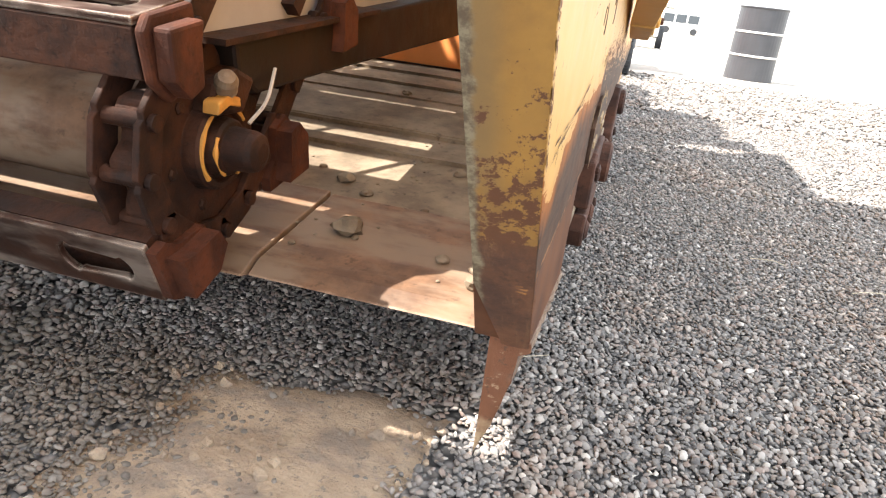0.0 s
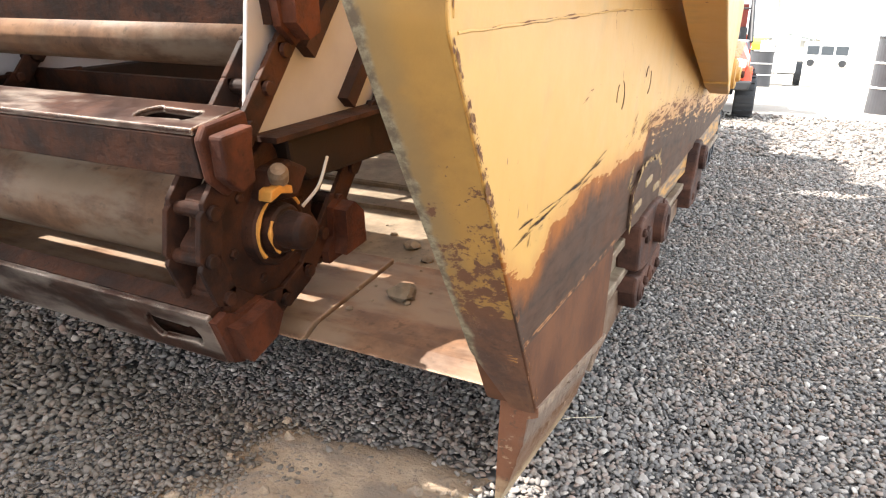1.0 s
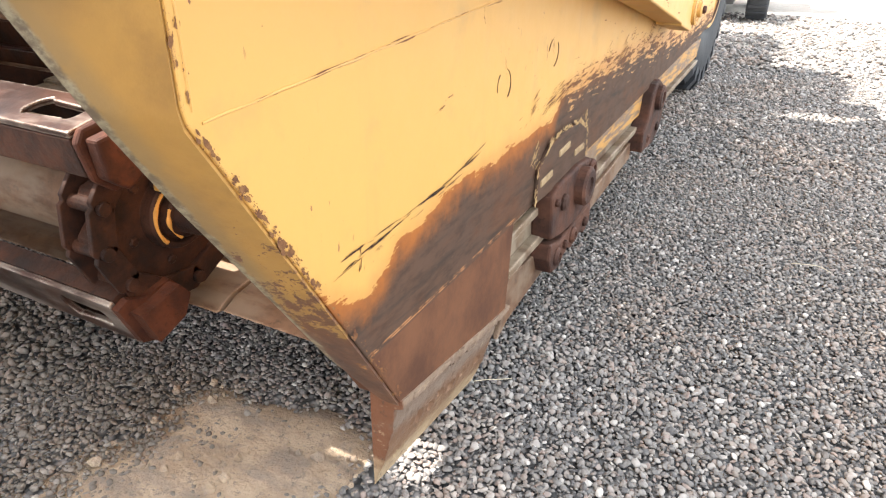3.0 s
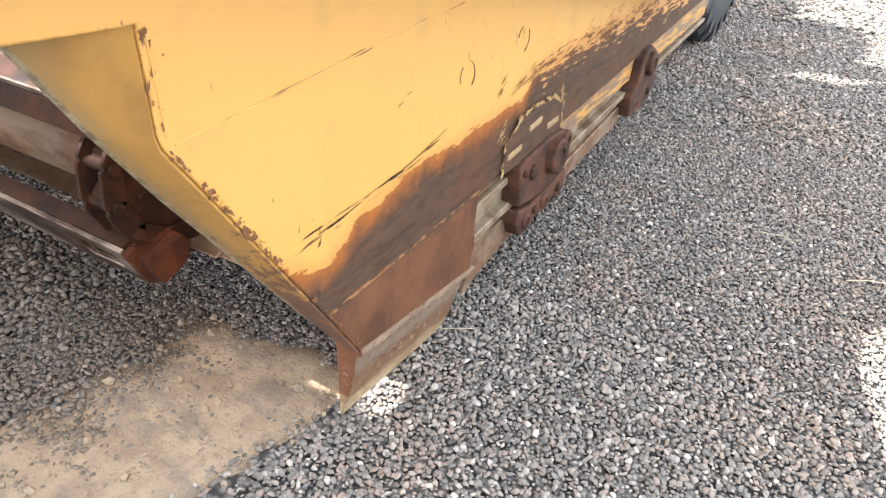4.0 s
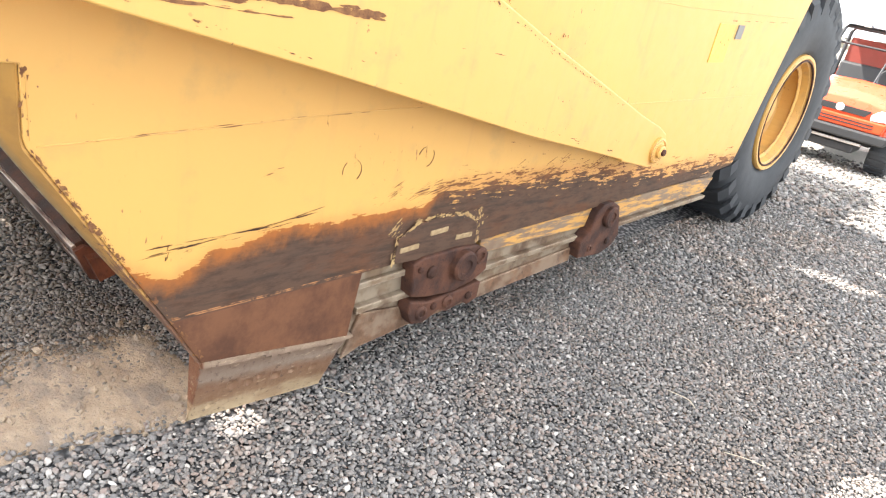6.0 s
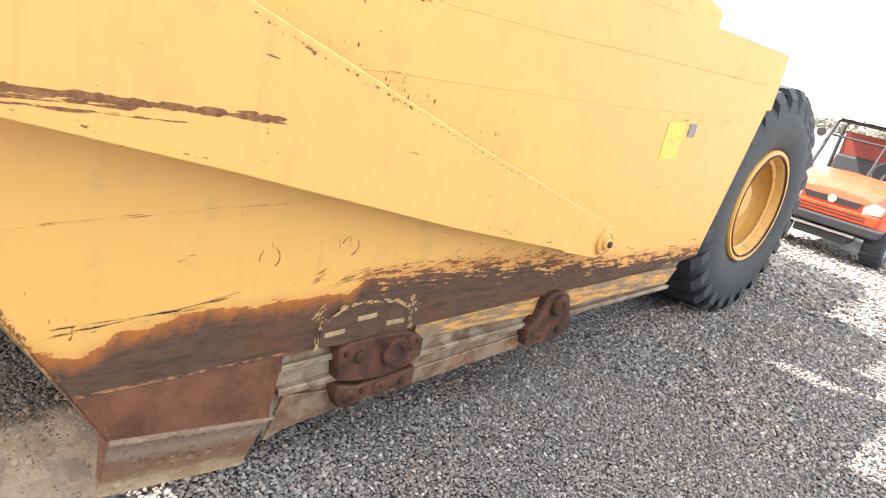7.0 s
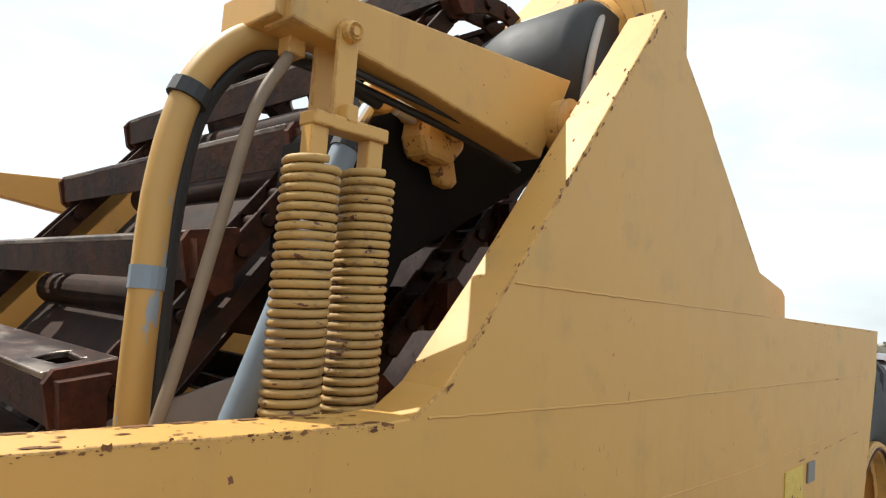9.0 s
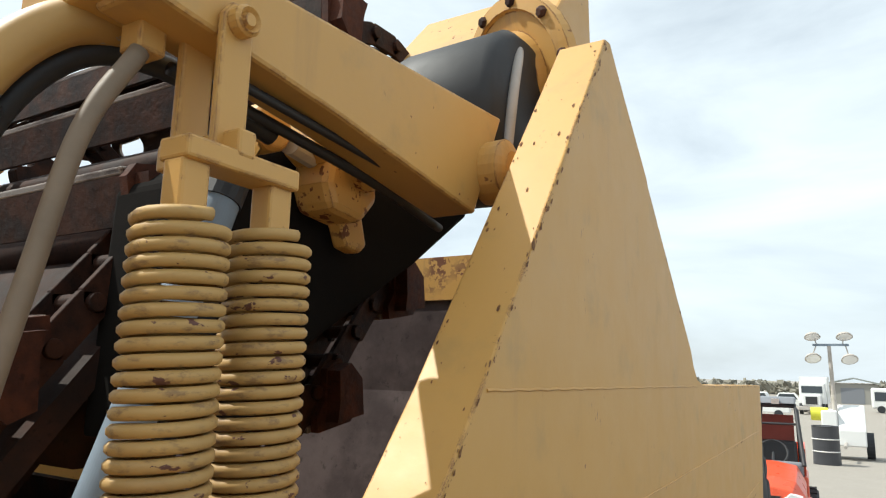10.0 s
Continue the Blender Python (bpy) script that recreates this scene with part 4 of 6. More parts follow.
def chain_link():
    bm = bmesh.new()
    for x0, x1 in ((-0.045, -0.033), (0.033, 0.045)):
        prism([(-0.054, -0.012), (-0.040, -0.026), (0.040, -0.026), (0.054, -0.012), (0.054, 0.012), (0.040, 0.026), (-0.040, 0.026), (-0.054, 0.012)], x0, x1, bm)
    rod((-0.055, -0.042, 0), (0.055, -0.042, 0), 0.014, sides=10, bm=bm)
    return bm


link_proto = None
links = 68
for k in range(links):
    m = at_loop(k * WHOLE / links)
    for x in (CHAIN, 2 * MID - CHAIN):
        mm = Matrix.Translation((x - MID, 0, 0)) @ m
        if link_proto is None:
            link_proto = part("chain_link", chain_link(), HUB_RUST, elevator, bevel=0.002)
            link_proto.matrix_basis = mm
        else:
            again(link_proto, mm, elevator)


def sprocket(x, p):
    prof = []
    teeth = 11
    for k in range(teeth * 6):
        a = k * math.tau / (teeth * 6)
        r = (0.142, 0.142, 0.154, 0.166, 0.166, 0.154)[k % 6]
        prof.append((p.y + r * math.cos(a), p.z + r * math.sin(a)))
    return prism(prof, x - 0.026, x + 0.026)


for p in (C0, C0 + DIR * RUN - NOR * (TAPER / 2)):
    for x in (CHAIN, 2 * MID - CHAIN):
        part("sprocket", sprocket(x + 0.006 * (1 if x > MID else -1), p), HUB_RUST, elevator, bevel=0.003)
for x, d in ((-0.605, 1), (2 * MID + 0.605, -1)):
    hy, hz = 0.992, 0.463
    hub = part("hub", lathe([(0.128, -0.03), (0.128, -0.008), (0.118, 0.002), (0.092, 0.006), (0.076, 0.012), (0.074, 0.036), (0.070, 0.042), (0.060, 0.043), (0.056, 0.034), (0.050, 0.034), (0.048, 0.052), (0.044, 0.058), (0.037, 0.058), (0.035, 0.096), (0.031, 0.108), (0.016, 0.114)], (x, hy, hz), (d, 0, 0), 36), HUB_RUST, elevator, "rusty hub with remains of yellow paint", bevel=0.002)
    for a0, a1, r, h in ((2.0, 3.9, 0.066, 0.043), (0.6, 1.3, 0.066, 0.043), (2.6, 4.2, 0.047, 0.056), (5.0, 5.7, 0.047, 0.056)):
        arc = [(x + d * h, hy + r * math.cos(a0 + (a1 - a0) * k / 14), hz + r * math.sin(a0 + (a1 - a0) * k / 14)) for k in range(15)]
        part("paint_flake", tube(arc, 0.0028, 6, wobble=1.6), ORANGE_OLD, hub, "flaked orange-yellow paint on the ring")
    for a in (0.3, 1.35, 2.4, 3.45, 4.5, 5.55):
        part("hub_bolt", lathe([(0.011, 0), (0.011, 0.012), (0.007, 0.015)], (x + 0.002 * d, hy + 0.103 * math.cos(a), hz + 0.103 * math.sin(a)), (d, 0, 0), 6), HUB_RUST, hub)
    part("hub_cover", prism([(hy - 0.045, hz + 0.055), (hy + 0.05, hz + 0.05), (hy + 0.085, hz + 0.105), (hy + 0.03, hz + 0.128), (hy - 0.03, hz + 0.115)], x - 0.01 * d, x + 0.05 * d), HUB_RUST, hub, bevel=0.010)
    part("grease_cap", lathe([(0.019, 0), (0.019, 0.022), (0.014, 0.032), (0.005, 0.035)], (x + 0.052 * d, hy - 0.012, hz + 0.098), (0.4 * d, -0.5, 0.7), 18), RAIL, hub, "bare metal cap")
    part("clamp", prism([(hy - 0.052, hz + 0.062), (hy - 0.02, hz + 0.074), (hy + 0.012, hz + 0.068), (hy + 0.010, hz + 0.084), (hy - 0.022, hz + 0.092), (hy - 0.050, hz + 0.082)], x + 0.035 * d, x + 0.066 * d), ORANGE_OLD, hub, bevel=0.003)
    part("grease_pipe", tube(smooth_path([(x + 0.06 * d, hy + 0.045, hz + 0.035), (x + 0.07 * d, hy + 0.085, hz + 0.07), (x + 0.06 * d, hy + 0.13, hz + 0.12)], 5), 0.0035, 6), GREY_STEEL, hub, "bare grease pipe")
    part("carrier_arm", prism([(1.03, 0.575), (1.09, 0.538), (1.38, 0.552), (2.75, 0.60), (2.75, 0.76), (1.32, 0.655), (1.02, 0.628)], x - 0.020 * d, x + 0.045 * d), SHADED_STEEL, elevator, "steel carrier arm, darkened for shade", bevel=0.008)
    part("guide_sheet", prism([(0.957, 0.625), (1.45, 0.66), (1.90, 0.69), (1.90, 1.45), (1.25, 1.25), (0.985, 0.88)], x - 0.012 * d, x - 0.002 * d), SHEET, elevator, "pale grey guide sheet beside the chain", bevel=0.002)
    part("guide_flange", prism([(0.97, 0.628), (1.62, 0.672), (1.62, 0.682), (0.97, 0.638)], x - 0.03 * d, x + 0.06 * d), HUB_RUST, elevator)

# ---- springs and their beams ----
def coil(turns, r, wire, height, sides=8, per=18):
    pts = []
    for k in range(turns * per + 1):
        a = k * math.tau / per
        pts.append((r * math.cos(a), r * math.sin(a), height * k / (turns * per)))
    return tube(pts, wire, sides)


def spring_paint():
    """Dulled yellow wire, grimy, with rust worn through in spots."""
    m = Mat("spring_paint", 0.6)
    c = m.mix(m.noise(11, 5), (0.49, 0.30, 0.095), (0.39, 0.235, 0.075))
    c = m.mix(m.step(m.noise(5, 5, 0.6), 0.5, 0.75), c, (0.30, 0.18, 0.065))
    c = m.mix(m.math("MULTIPLY", m.step(m.noise(1.0, 6, 0.65, m.scaled(40, 40, 90)), 0.52, 0.66), 0.7), c, (0.17, 0.095, 0.045))
    c = m.mix(m.step(m.noise(1.0, 5, 0.6, m.scaled(38, 38, 70)), 0.635, 0.665), c, (0.10, 0.035, 0.022))
    m.bump(m.noise(70, 5), 0.3, 0.002)
    return m.done(c, m.math("MULTIPLY_ADD", m.noise(30), 0.3, 0.45))


SPRING_PAINT = spring_paint()
SPRING_COIL = None
for sx, side in ((-0.135, 1), (2 * MID + 0.135, -1)):
    bx = -0.148 if side > 0 else 2 * MID + 0.148
    beam = part("spring_beam", prism([(1.517, 1.936), (1.762, 1.910), (2.080, 1.864), (2.167, 2.044), (1.517, 1.995)], bx - 0.075 * side, bx), YELLOW, scraper, "yellow box beam that carries the springs", bevel=0.005)
    if side > 0:
        part("end_box", prism([(1.504, 1.943), (1.562, 1.937), (1.562, 1.989), (1.504, 1.997)], bx - 0.175 * side, bx - 0.02 * side), YELLOW, beam, bevel=0.004)
    part("end_lug", box(bx - 0.075 * side, bx - 0.045 * side, 1.544, 1.572, 1.907, 1.939), YELLOW_OLD, beam, bevel=0.003)
    part("pivot", lathe([(0.05, 0), (0.05, 0.04), (0.03, 0.05)], (bx - 0.01 * side, 2.133, 1.941), (side, 0, 0), 20), YELLOW_OLD, beam)
    hanger = part("spring_hanger", prism([(1.586, 1.821), (1.622, 1.821), (1.622, 1.946), (1.614, 1.961), (1.596, 1.961), (1.586, 1.946)], bx + 0.003 * side, bx + 0.012 * side), YELLOW, scraper, "yellow spring hanger", bevel=0.003)
    part("hanger_strap", prism([(1.586, 1.821), (1.622, 1.821), (1.622, 1.935), (1.586, 1.937)], bx - 0.050 * side, bx - 0.040 * side), YELLOW, hanger, bevel=0.003)
    part("hanger_pin", lathe([(0.015, 0), (0.015, 0.012), (0.012, 0.016), (0.008, 0.012), (0.006, 0.016)], (bx + 0.011 * side, 1.604, 1.942), (side, 0, 0), 16), YELLOW_OLD, hanger)
    part("hanger_web", box(bx - 0.08 * side, sx + 0.02 * side, 1.596, 1.616, 1.811, 1.837), YELLOW, hanger, bevel=0.003)
    part("yoke", box(sx - 0.019, sx + 0.019, 1.546, 1.674, 1.797, 1.817), YELLOW_OLD, hanger, bevel=0.003)
    for y in (1.561, 1.657):
        part("spring_eye", box(sx - 0.013, sx + 0.013, y - 0.014, y + 0.014, 1.749, 1.799), YELLOW_OLD, hanger, bevel=0.003)
        part("yoke_bolt", lathe([(0.012, 0), (0.012, 0.008), (0.008, 0.011)], (sx, y, 1.785), (0, 0, 1), 6), RUSTY, hanger)
        at = Matrix.Translation((sx, y, 1.174))
        if SPRING_COIL is None:
            SPRING_COIL = o = part("coil", coil(46, 0.0350, 0.0056, 0.576), SPRING_PAINT, None, "tight yellow coil spring", smooth=True)
        else:
            o = new("coil", SPRING_COIL.data)
            o["label"] = "tight yellow coil spring"
        o.parent = hanger
        o.matrix_basis = at
    if side < 0:
        for o in (beam, hanger):
            o.location += Vector((-0.11, 0.0, -0.05))

# hoses and pipes beside the springs
def hose(name, pts, r, material, label, wob=0.0):
    return part(name, tube(smooth_path(pts, 8), r, 12, wobble=wob), material, scraper, label, smooth=True)


wrap = Mat("wrapped_hose", 0.5)
wz = wrap.noise(30, 5)
wc = wrap.mix(wrap.step(wrap.noise(18, 6, 0.65, wrap.scaled(1, 1, 0.30)), 0.555, 0.585), wrap.mix(wrap.noise(14, 5), (0.50, 0.29, 0.075), (0.40, 0.23, 0.07)), (0.25, 0.29, 0.33))
wrap.bump(wz, 0.2)
WRAP = wrap.done(wc)
h1 = hose("wrapped_hose", [(-0.265, 1.442, 1.109), (-0.265, 1.417, 1.359), (-0.265, 1.414, 1.559), (-0.272, 1.422, 1.719), (-0.275, 1.452, 1.849), (-0.262, 1.512, 1.931), (-0.245, 1.592, 1.956)], 0.0215, WRAP, "thick yellow wrapped hydraulic hose")
part("tape", rod((-0.2655, 1.414, 1.564), (-0.267, 1.415, 1.594), 0.0232, sides=16), GREY_BLUE, h1, "blue-grey tape band")
part("strap", rod((-0.276, 1.444, 1.824), (-0.275, 1.452, 1.845), 0.029, sides=14), HOSE_BLACK, h1, "black strap")
hose("black_hose", [(-0.3, 1.472, 1.109), (-0.3, 1.457, 1.409), (-0.305, 1.457, 1.659), (-0.3, 1.477, 1.819), (-0.275, 1.532, 1.911), (-0.25, 1.612, 1.927), (-0.24, 1.752, 1.899)], 0.013, HOSE_BLACK, "black hydraulic hose")
hose("brown_hose", [(-0.2, 1.377, 1.259), (-0.2, 1.427, 1.439), (-0.2, 1.477, 1.679), (-0.2, 1.507, 1.819), (-0.195, 1.547, 1.904)], 0.0090, HOSE_BROWN, "dusty brown hydraulic hose")
hose("thin_hose", [(-0.215, 1.592, 1.911), (-0.22, 1.732, 1.902), (-0.225, 1.932, 1.884), (-0.24, 2.128, 1.860)], 0.007, HOSE_BLACK, "thin black hose under the beam")
hose("thin_hose", [(-0.18, 1.632, 1.911), (-0.185, 1.782, 1.903), (-0.19, 2.031, 1.888)], 0.0055, HOSE_BLACK, "thin black hose under the beam")
cyl = part("lift_cylinder", rod((-0.305, 1.502, 1.151), (-0.305, 1.747, 1.847), 0.024, sides=48), GREY_BLUE, scraper, "blue-grey lift cylinder", smooth=False)
part("cylinder_rod", rod((-0.305, 1.747, 1.847), (-0.303, 1.787, 1.920), 0.014, sides=14), CHROME, cyl)
part("cylinder_head", rod((-0.305, 1.738, 1.822), (-0.305, 1.750, 1.855), 0.0265, sides=18), HOSE_BLACK, cyl)
part("clevis", lathe([(0.028, -0.02), (0.032, -0.014), (0.032, 0.014), (0.028, 0.02)], (-0.301, 1.797, 1.932), (1, 0, 0), 18), YELLOW_OLD, cyl, bevel=0.003)

# elevator drive near the top
drive = part("drive_case", lathe([(0.04, -0.36), (0.10, -0.345), (0.145, -0.30), (0.165, -0.22), (0.17, -0.02), (0.15, 0.0)], (-0.19, 2.369, 2.125), (1, 0, 0), 40), BLACK, scraper, "black drive motor case", smooth=True)
FL_AT, FL_WAY = Vector((-0.26, 2.492, 2.255)), Vector((-0.45, -0.80, -0.25))
part("flange", lathe([(0.185, 0), (0.185, 0.022), (0.155, 0.03), (0.15, 0.022), (0.11, 0.022), (0.105, 0.045), (0.06, 0.05)], FL_AT, FL_WAY, 40), YELLOW_OLD, drive, "yellow bolted flange")
for k in range(10):
    a = k * math.tau / 10
    q = FL_WAY.to_track_quat("Z", "Y")
    p = FL_AT + q @ Vector((0.17 * math.cos(a), 0.17 * math.sin(a), 0.022))
    part("bolt", lathe([(0.012, 0), (0.012, 0.012), (0.008, 0.015)], p, FL_WAY, 6), RUSTY, drive)
part("drive_bracket", prism([(2.492, 2.185), (2.492, 2.385), (2.652, 2.565), (2.772, 2.585), (2.792, 2.185)], -0.62, -0.20), YELLOW_OLD, drive, bevel=0.008)
hose("grey_pipe", [(-0.185, 2.264, 2.023), (-0.182, 2.284, 2.141), (-0.19, 2.322, 2.233), (-0.22, 2.369, 2.265), (-0.27, 2.416, 2.271)], 0.010, GREY_STEEL, "pale grey pipe on the drive")
# Guard body coloured black in place of the deep shade around it.
part("dark_cover", prism([(1.78, 1.53), (1.88, 1.556), (1.925, 1.65), (2.03, 1.712), (2.21, 1.817), (2.40, 1.945), (2.40, 2.115), (1.962, 2.047), (1.792, 1.885)], -0.60, -0.34), SHADE_BLACK, scraper, "drive guard under the beam, blackened for deep shade", bevel=0.01)
CAST = yellow_paint("rusting_cast_paint", 3.0, dull=0.7)
v = part("valve_block", prism([(1.882, 1.880), (1.897, 1.844), (1.962, 1.837), (1.997, 1.876), (1.987, 1.946), (1.942, 1.969), (1.892, 1.960)], -0.335, -0.265), CAST, scraper, "rust-specked yellow valve block with fittings", bevel=0.012)
part("port", lathe([(0.030, 0), (0.030, 0.012), (0.024, 0.018), (0.018, 0.018), (0.016, 0.010)], (-0.268, 1.957, 1.912), (1, 0, 0), 18), CAST, v)
part("leg", prism([(1.947, 1.847), (1.997, 1.861), (2.012, 1.815), (1.997, 1.801), (1.967, 1.806)], -0.325, -0.295), CAST, v, bevel=0.006)
part("bracket", prism([(1.857, 1.921), (1.887, 1.905), (1.892, 1.960), (1.867, 1.981)], -0.33, -0.27), CAST, v, bevel=0.006)
part("fitting", rod((-0.30, 1.892, 1.919), (-0.29, 1.832, 1.922), 0.016, sides=10), GREY_STEEL, v)
part("fitting", rod((-0.30, 1.912, 1.948), (-0.29, 1.892, 2.000), 0.014, sides=10), YELLOW_OLD, v)
part("fitting", lathe([(0.022, 0), (0.022, 0.012), (0.012, 0.018)], (-0.257, 1.932, 1.917), (1, 0, 0), 10), RUSTY, v)

# ---- rear wheels ----
def wheel(x, side):
    c = (x, 4.80, 0.735)
    d = (side, 0, 0)
    tyre = [(0.360, -0.50), (0.40, -0.52), (0.52, -0.545), (0.63, -0.54), (0.70, -0.50), (0.715, -0.45), (0.715, -0.07), (0.70, -0.03), (0.63, 0.012), (0.52, 0.018), (0.40, 0.004), (0.360, -0.02)]
    w = part("wheel", lathe(tyre, c, d, 64, caps=False), RUBBER, scraper, "large worn tyre on a yellow rim", smooth=False)
    for p in w.data.polygons:
        p.use_smooth = True
    n = 26
    for k in range(n):
        for half in (0, 1):
            a = (k + 0.5 * half) * math.tau / n
            bm = bmesh.new()
            x0, x1 = (0.016, -0.27) if half == 0 else (-0.26, -0.54)
            lug = []
            for along, skew, r0, r1 in ((x0, 0.0, 0.60 if half == 0 else 0.70, 0.685), (x0 + (x1 - x0) * 0.13, 0.02, 0.705, 0.742), (x1, 0.16, 0.705, 0.748)):
                for da in (-0.065, 0.055):
                    for r in (r0, r1):
                        aa = a + da + skew
                        lug.append(bm.verts.new((c[0] + side * along, c[1] + r * math.cos(aa), c[2] + r * math.sin(aa))))
            for b in (0, 4):
                i = [lug[b + j] for j in range(8)]
                for f in ((0, 1, 5, 4), (2, 6, 7, 3), (1, 3, 7, 5), (0, 4, 6, 2)):
                    bm.faces.new([i[j] for j in f])
            bm.faces.new([lug[j] for j in (0, 2, 3, 1)])
            bm.faces.new([lug[j] for j in (8, 9, 11, 10)])
            part("tread_lug", bm, RUBBER, w)
    rim = part("rim", lathe([(0.285, -0.06), (0.310, -0.05), (0.320, -0.01), (0.345, 0.012), (0.360, 0.012), (0.366, 0.0), (0.366, -0.06)], c, d, 48, caps=False), YELLOW_OLD, w, "rust-specked yellow rim")
    part("rim_disc", lathe([(0.02, -0.20), (0.12, -0.19), (0.28, -0.20), (0.305, -0.15), (0.31, -0.05), (0.325, -0.05), (0.325, -0.22), (0.02, -0.215)], c, d, 48, caps=False), YELLOW_OLD, w)
    part("lock_ring", lathe([(0.325, 0.004), (0.329, 0.014), (0.335, 0.014), (0.339, 0.006)], c, d, 48, caps=False), RUSTY, rim)
    part("wheel_hub", lathe([(0.13, -0.20), (0.13, -0.12), (0.10, -0.10), (0.04, -0.095)], c, d, 24), YELLOW_OLD, w)
    for k in range(10):
        a = k * math.tau / 10
        part("wheel_nut", lathe([(0.014, 0), (0.014, 0.02), (0.009, 0.024)], (c[0] - side * 0.195, c[1] + 0.17 * math.cos(a), c[2] + 0.17 * math.sin(a)), d, 6), RUSTY, w)


wheel(-0.15, 1)
wheel(2 * MID + 0.15, -1)
part("rear_axle", rod((-0.5, 4.80, 0.735), (2 * MID + 0.5, 4.80, 0.735), 0.14, sides=20), YELLOW_FLAT, scraper)


# ---- gravel ----
def pebble_stuff(name, x0, x1, y0, y1, cell, subdiv, material, label, seed, keep_out):
    r = np.random.default_rng(seed)
    nx, ny = int((x1 - x0) / cell), int((y1 - y0) / cell)
    gx, gy = np.meshgrid(np.arange(nx), np.arange(ny))
    px = x0 + (gx.ravel() + 0.5 * (gy.ravel() % 2) + r.uniform(-0.42, 0.42, nx * ny)) * cell
    py = y0 + (gy.ravel() + r.uniform(-0.42, 0.42, nx * ny)) * cell
    ok = np.array([not keep_out(a, b, u) for a, b, u in zip(px, py, r.random(len(px)))])
    px, py = px[ok], py[ok]
    n = len(px)
    bases = []
    shape = random.Random(seed * 13)
    for k in range(9):
        bm = bmesh.new()
        bmesh.ops.create_icosphere(bm, subdivisions=subdiv, radius=1.0)
        for v in bm.verts:
            v.co *= 1 + 0.5 * noise.noise(v.co * 1.1 + Vector((k * 7.3, seed, 0)))
        for cut in range(6):
            way, far = Vector((shape.gauss(0, 1), shape.gauss(0, 1), shape.gauss(0, 0.8))).normalized(), shape.uniform(0.58, 0.84)
            for v in bm.verts:
                over = v.co.dot(way) - far
                if over > 0:
                    v.co -= way * over * 0.92
        bm.verts.ensure_lookup_table()
        co = np.array([v.co[:] for v in bm.verts])
        fs = np.array([[v.index for v in f.verts] for f in bm.faces])
        bm.free()
        bases.append((co, fs))
    size = cell * 0.67 * (0.50 + 0.80 * r.random(n) ** 1.5)
    sx, sy, sz = size * r.uniform(0.95, 1.3, n), size * r.uniform(0.85, 1.1, n), size * r.uniform(0.38, 0.70, n)
    a, tx, ty = r.uniform(0, math.tau, n), r.normal(0, 0.30, n), r.normal(0, 0.30, n)
    pz = r.uniform(-0.25, 0.55, n) * size + 0.002
    kind = r.integers(0, 9, n)
    verts, faces, base = [], [], 0
    for k, (co, fs) in enumerate(bases):
        i = np.where(kind == k)[0]
        m = len(i)
        p = np.repeat(co[None], m, 0) * np.stack([sx[i], sy[i], sz[i]], 1)[:, None, :]
        z = p[:, :, 2] + tx[i, None] * p[:, :, 0] + ty[i, None] * p[:, :, 1]
        c, q = np.cos(a[i])[:, None], np.sin(a[i])[:, None]
        x, y = c * p[:, :, 0] - q * p[:, :, 1], q * p[:, :, 0] + c * p[:, :, 1]
        verts.append(np.stack([x + px[i, None], y + py[i, None], z + pz[i, None]], 2).reshape(-1, 3))
        faces.append((fs[None] + (np.arange(m) * len(co))[:, None, None]).reshape(-1, 3) + base)
        base += m * len(co)
    v, f = np.concatenate(verts), np.concatenate(faces)
    me = bpy.data.meshes.new(name)
    me.vertices.add(len(v))
    me.vertices.foreach_set("co", v.ravel())
    me.loops.add(len(f) * 3)
    me.loops.foreach_set("vertex_index", f.ravel())
    me.polygons.add(len(f))
    me.polygons.foreach_set("loop_start", np.arange(len(f)) * 3)
    me.polygons.foreach_set("use_smooth", np.ones(len(f), dtype=bool))
    me.update()
    me.materials.append(material)
    return tagged(new(name, me), label, "gravel", kind="stuff")


def in_dirt(x, y, u):
    """Sparse stones on the spilled fine dirt in front of the blade."""
    w = 0.06 * noise.noise(Vector((x * 5, y * 5, 0))) + 0.02 * noise.noise(Vector((x * 21, y * 21, 3)))
    right = -0.085 - 0.36 * min(0.25, max(0.0, 0.92 - y))
    d = min(right - x + w * 0.4, (x + 0.60 + 3.0 * w) * 0.38, 1.11 - y + w)
    return d > 0 and u < min(0.965, 0.30 + d * 5.5)


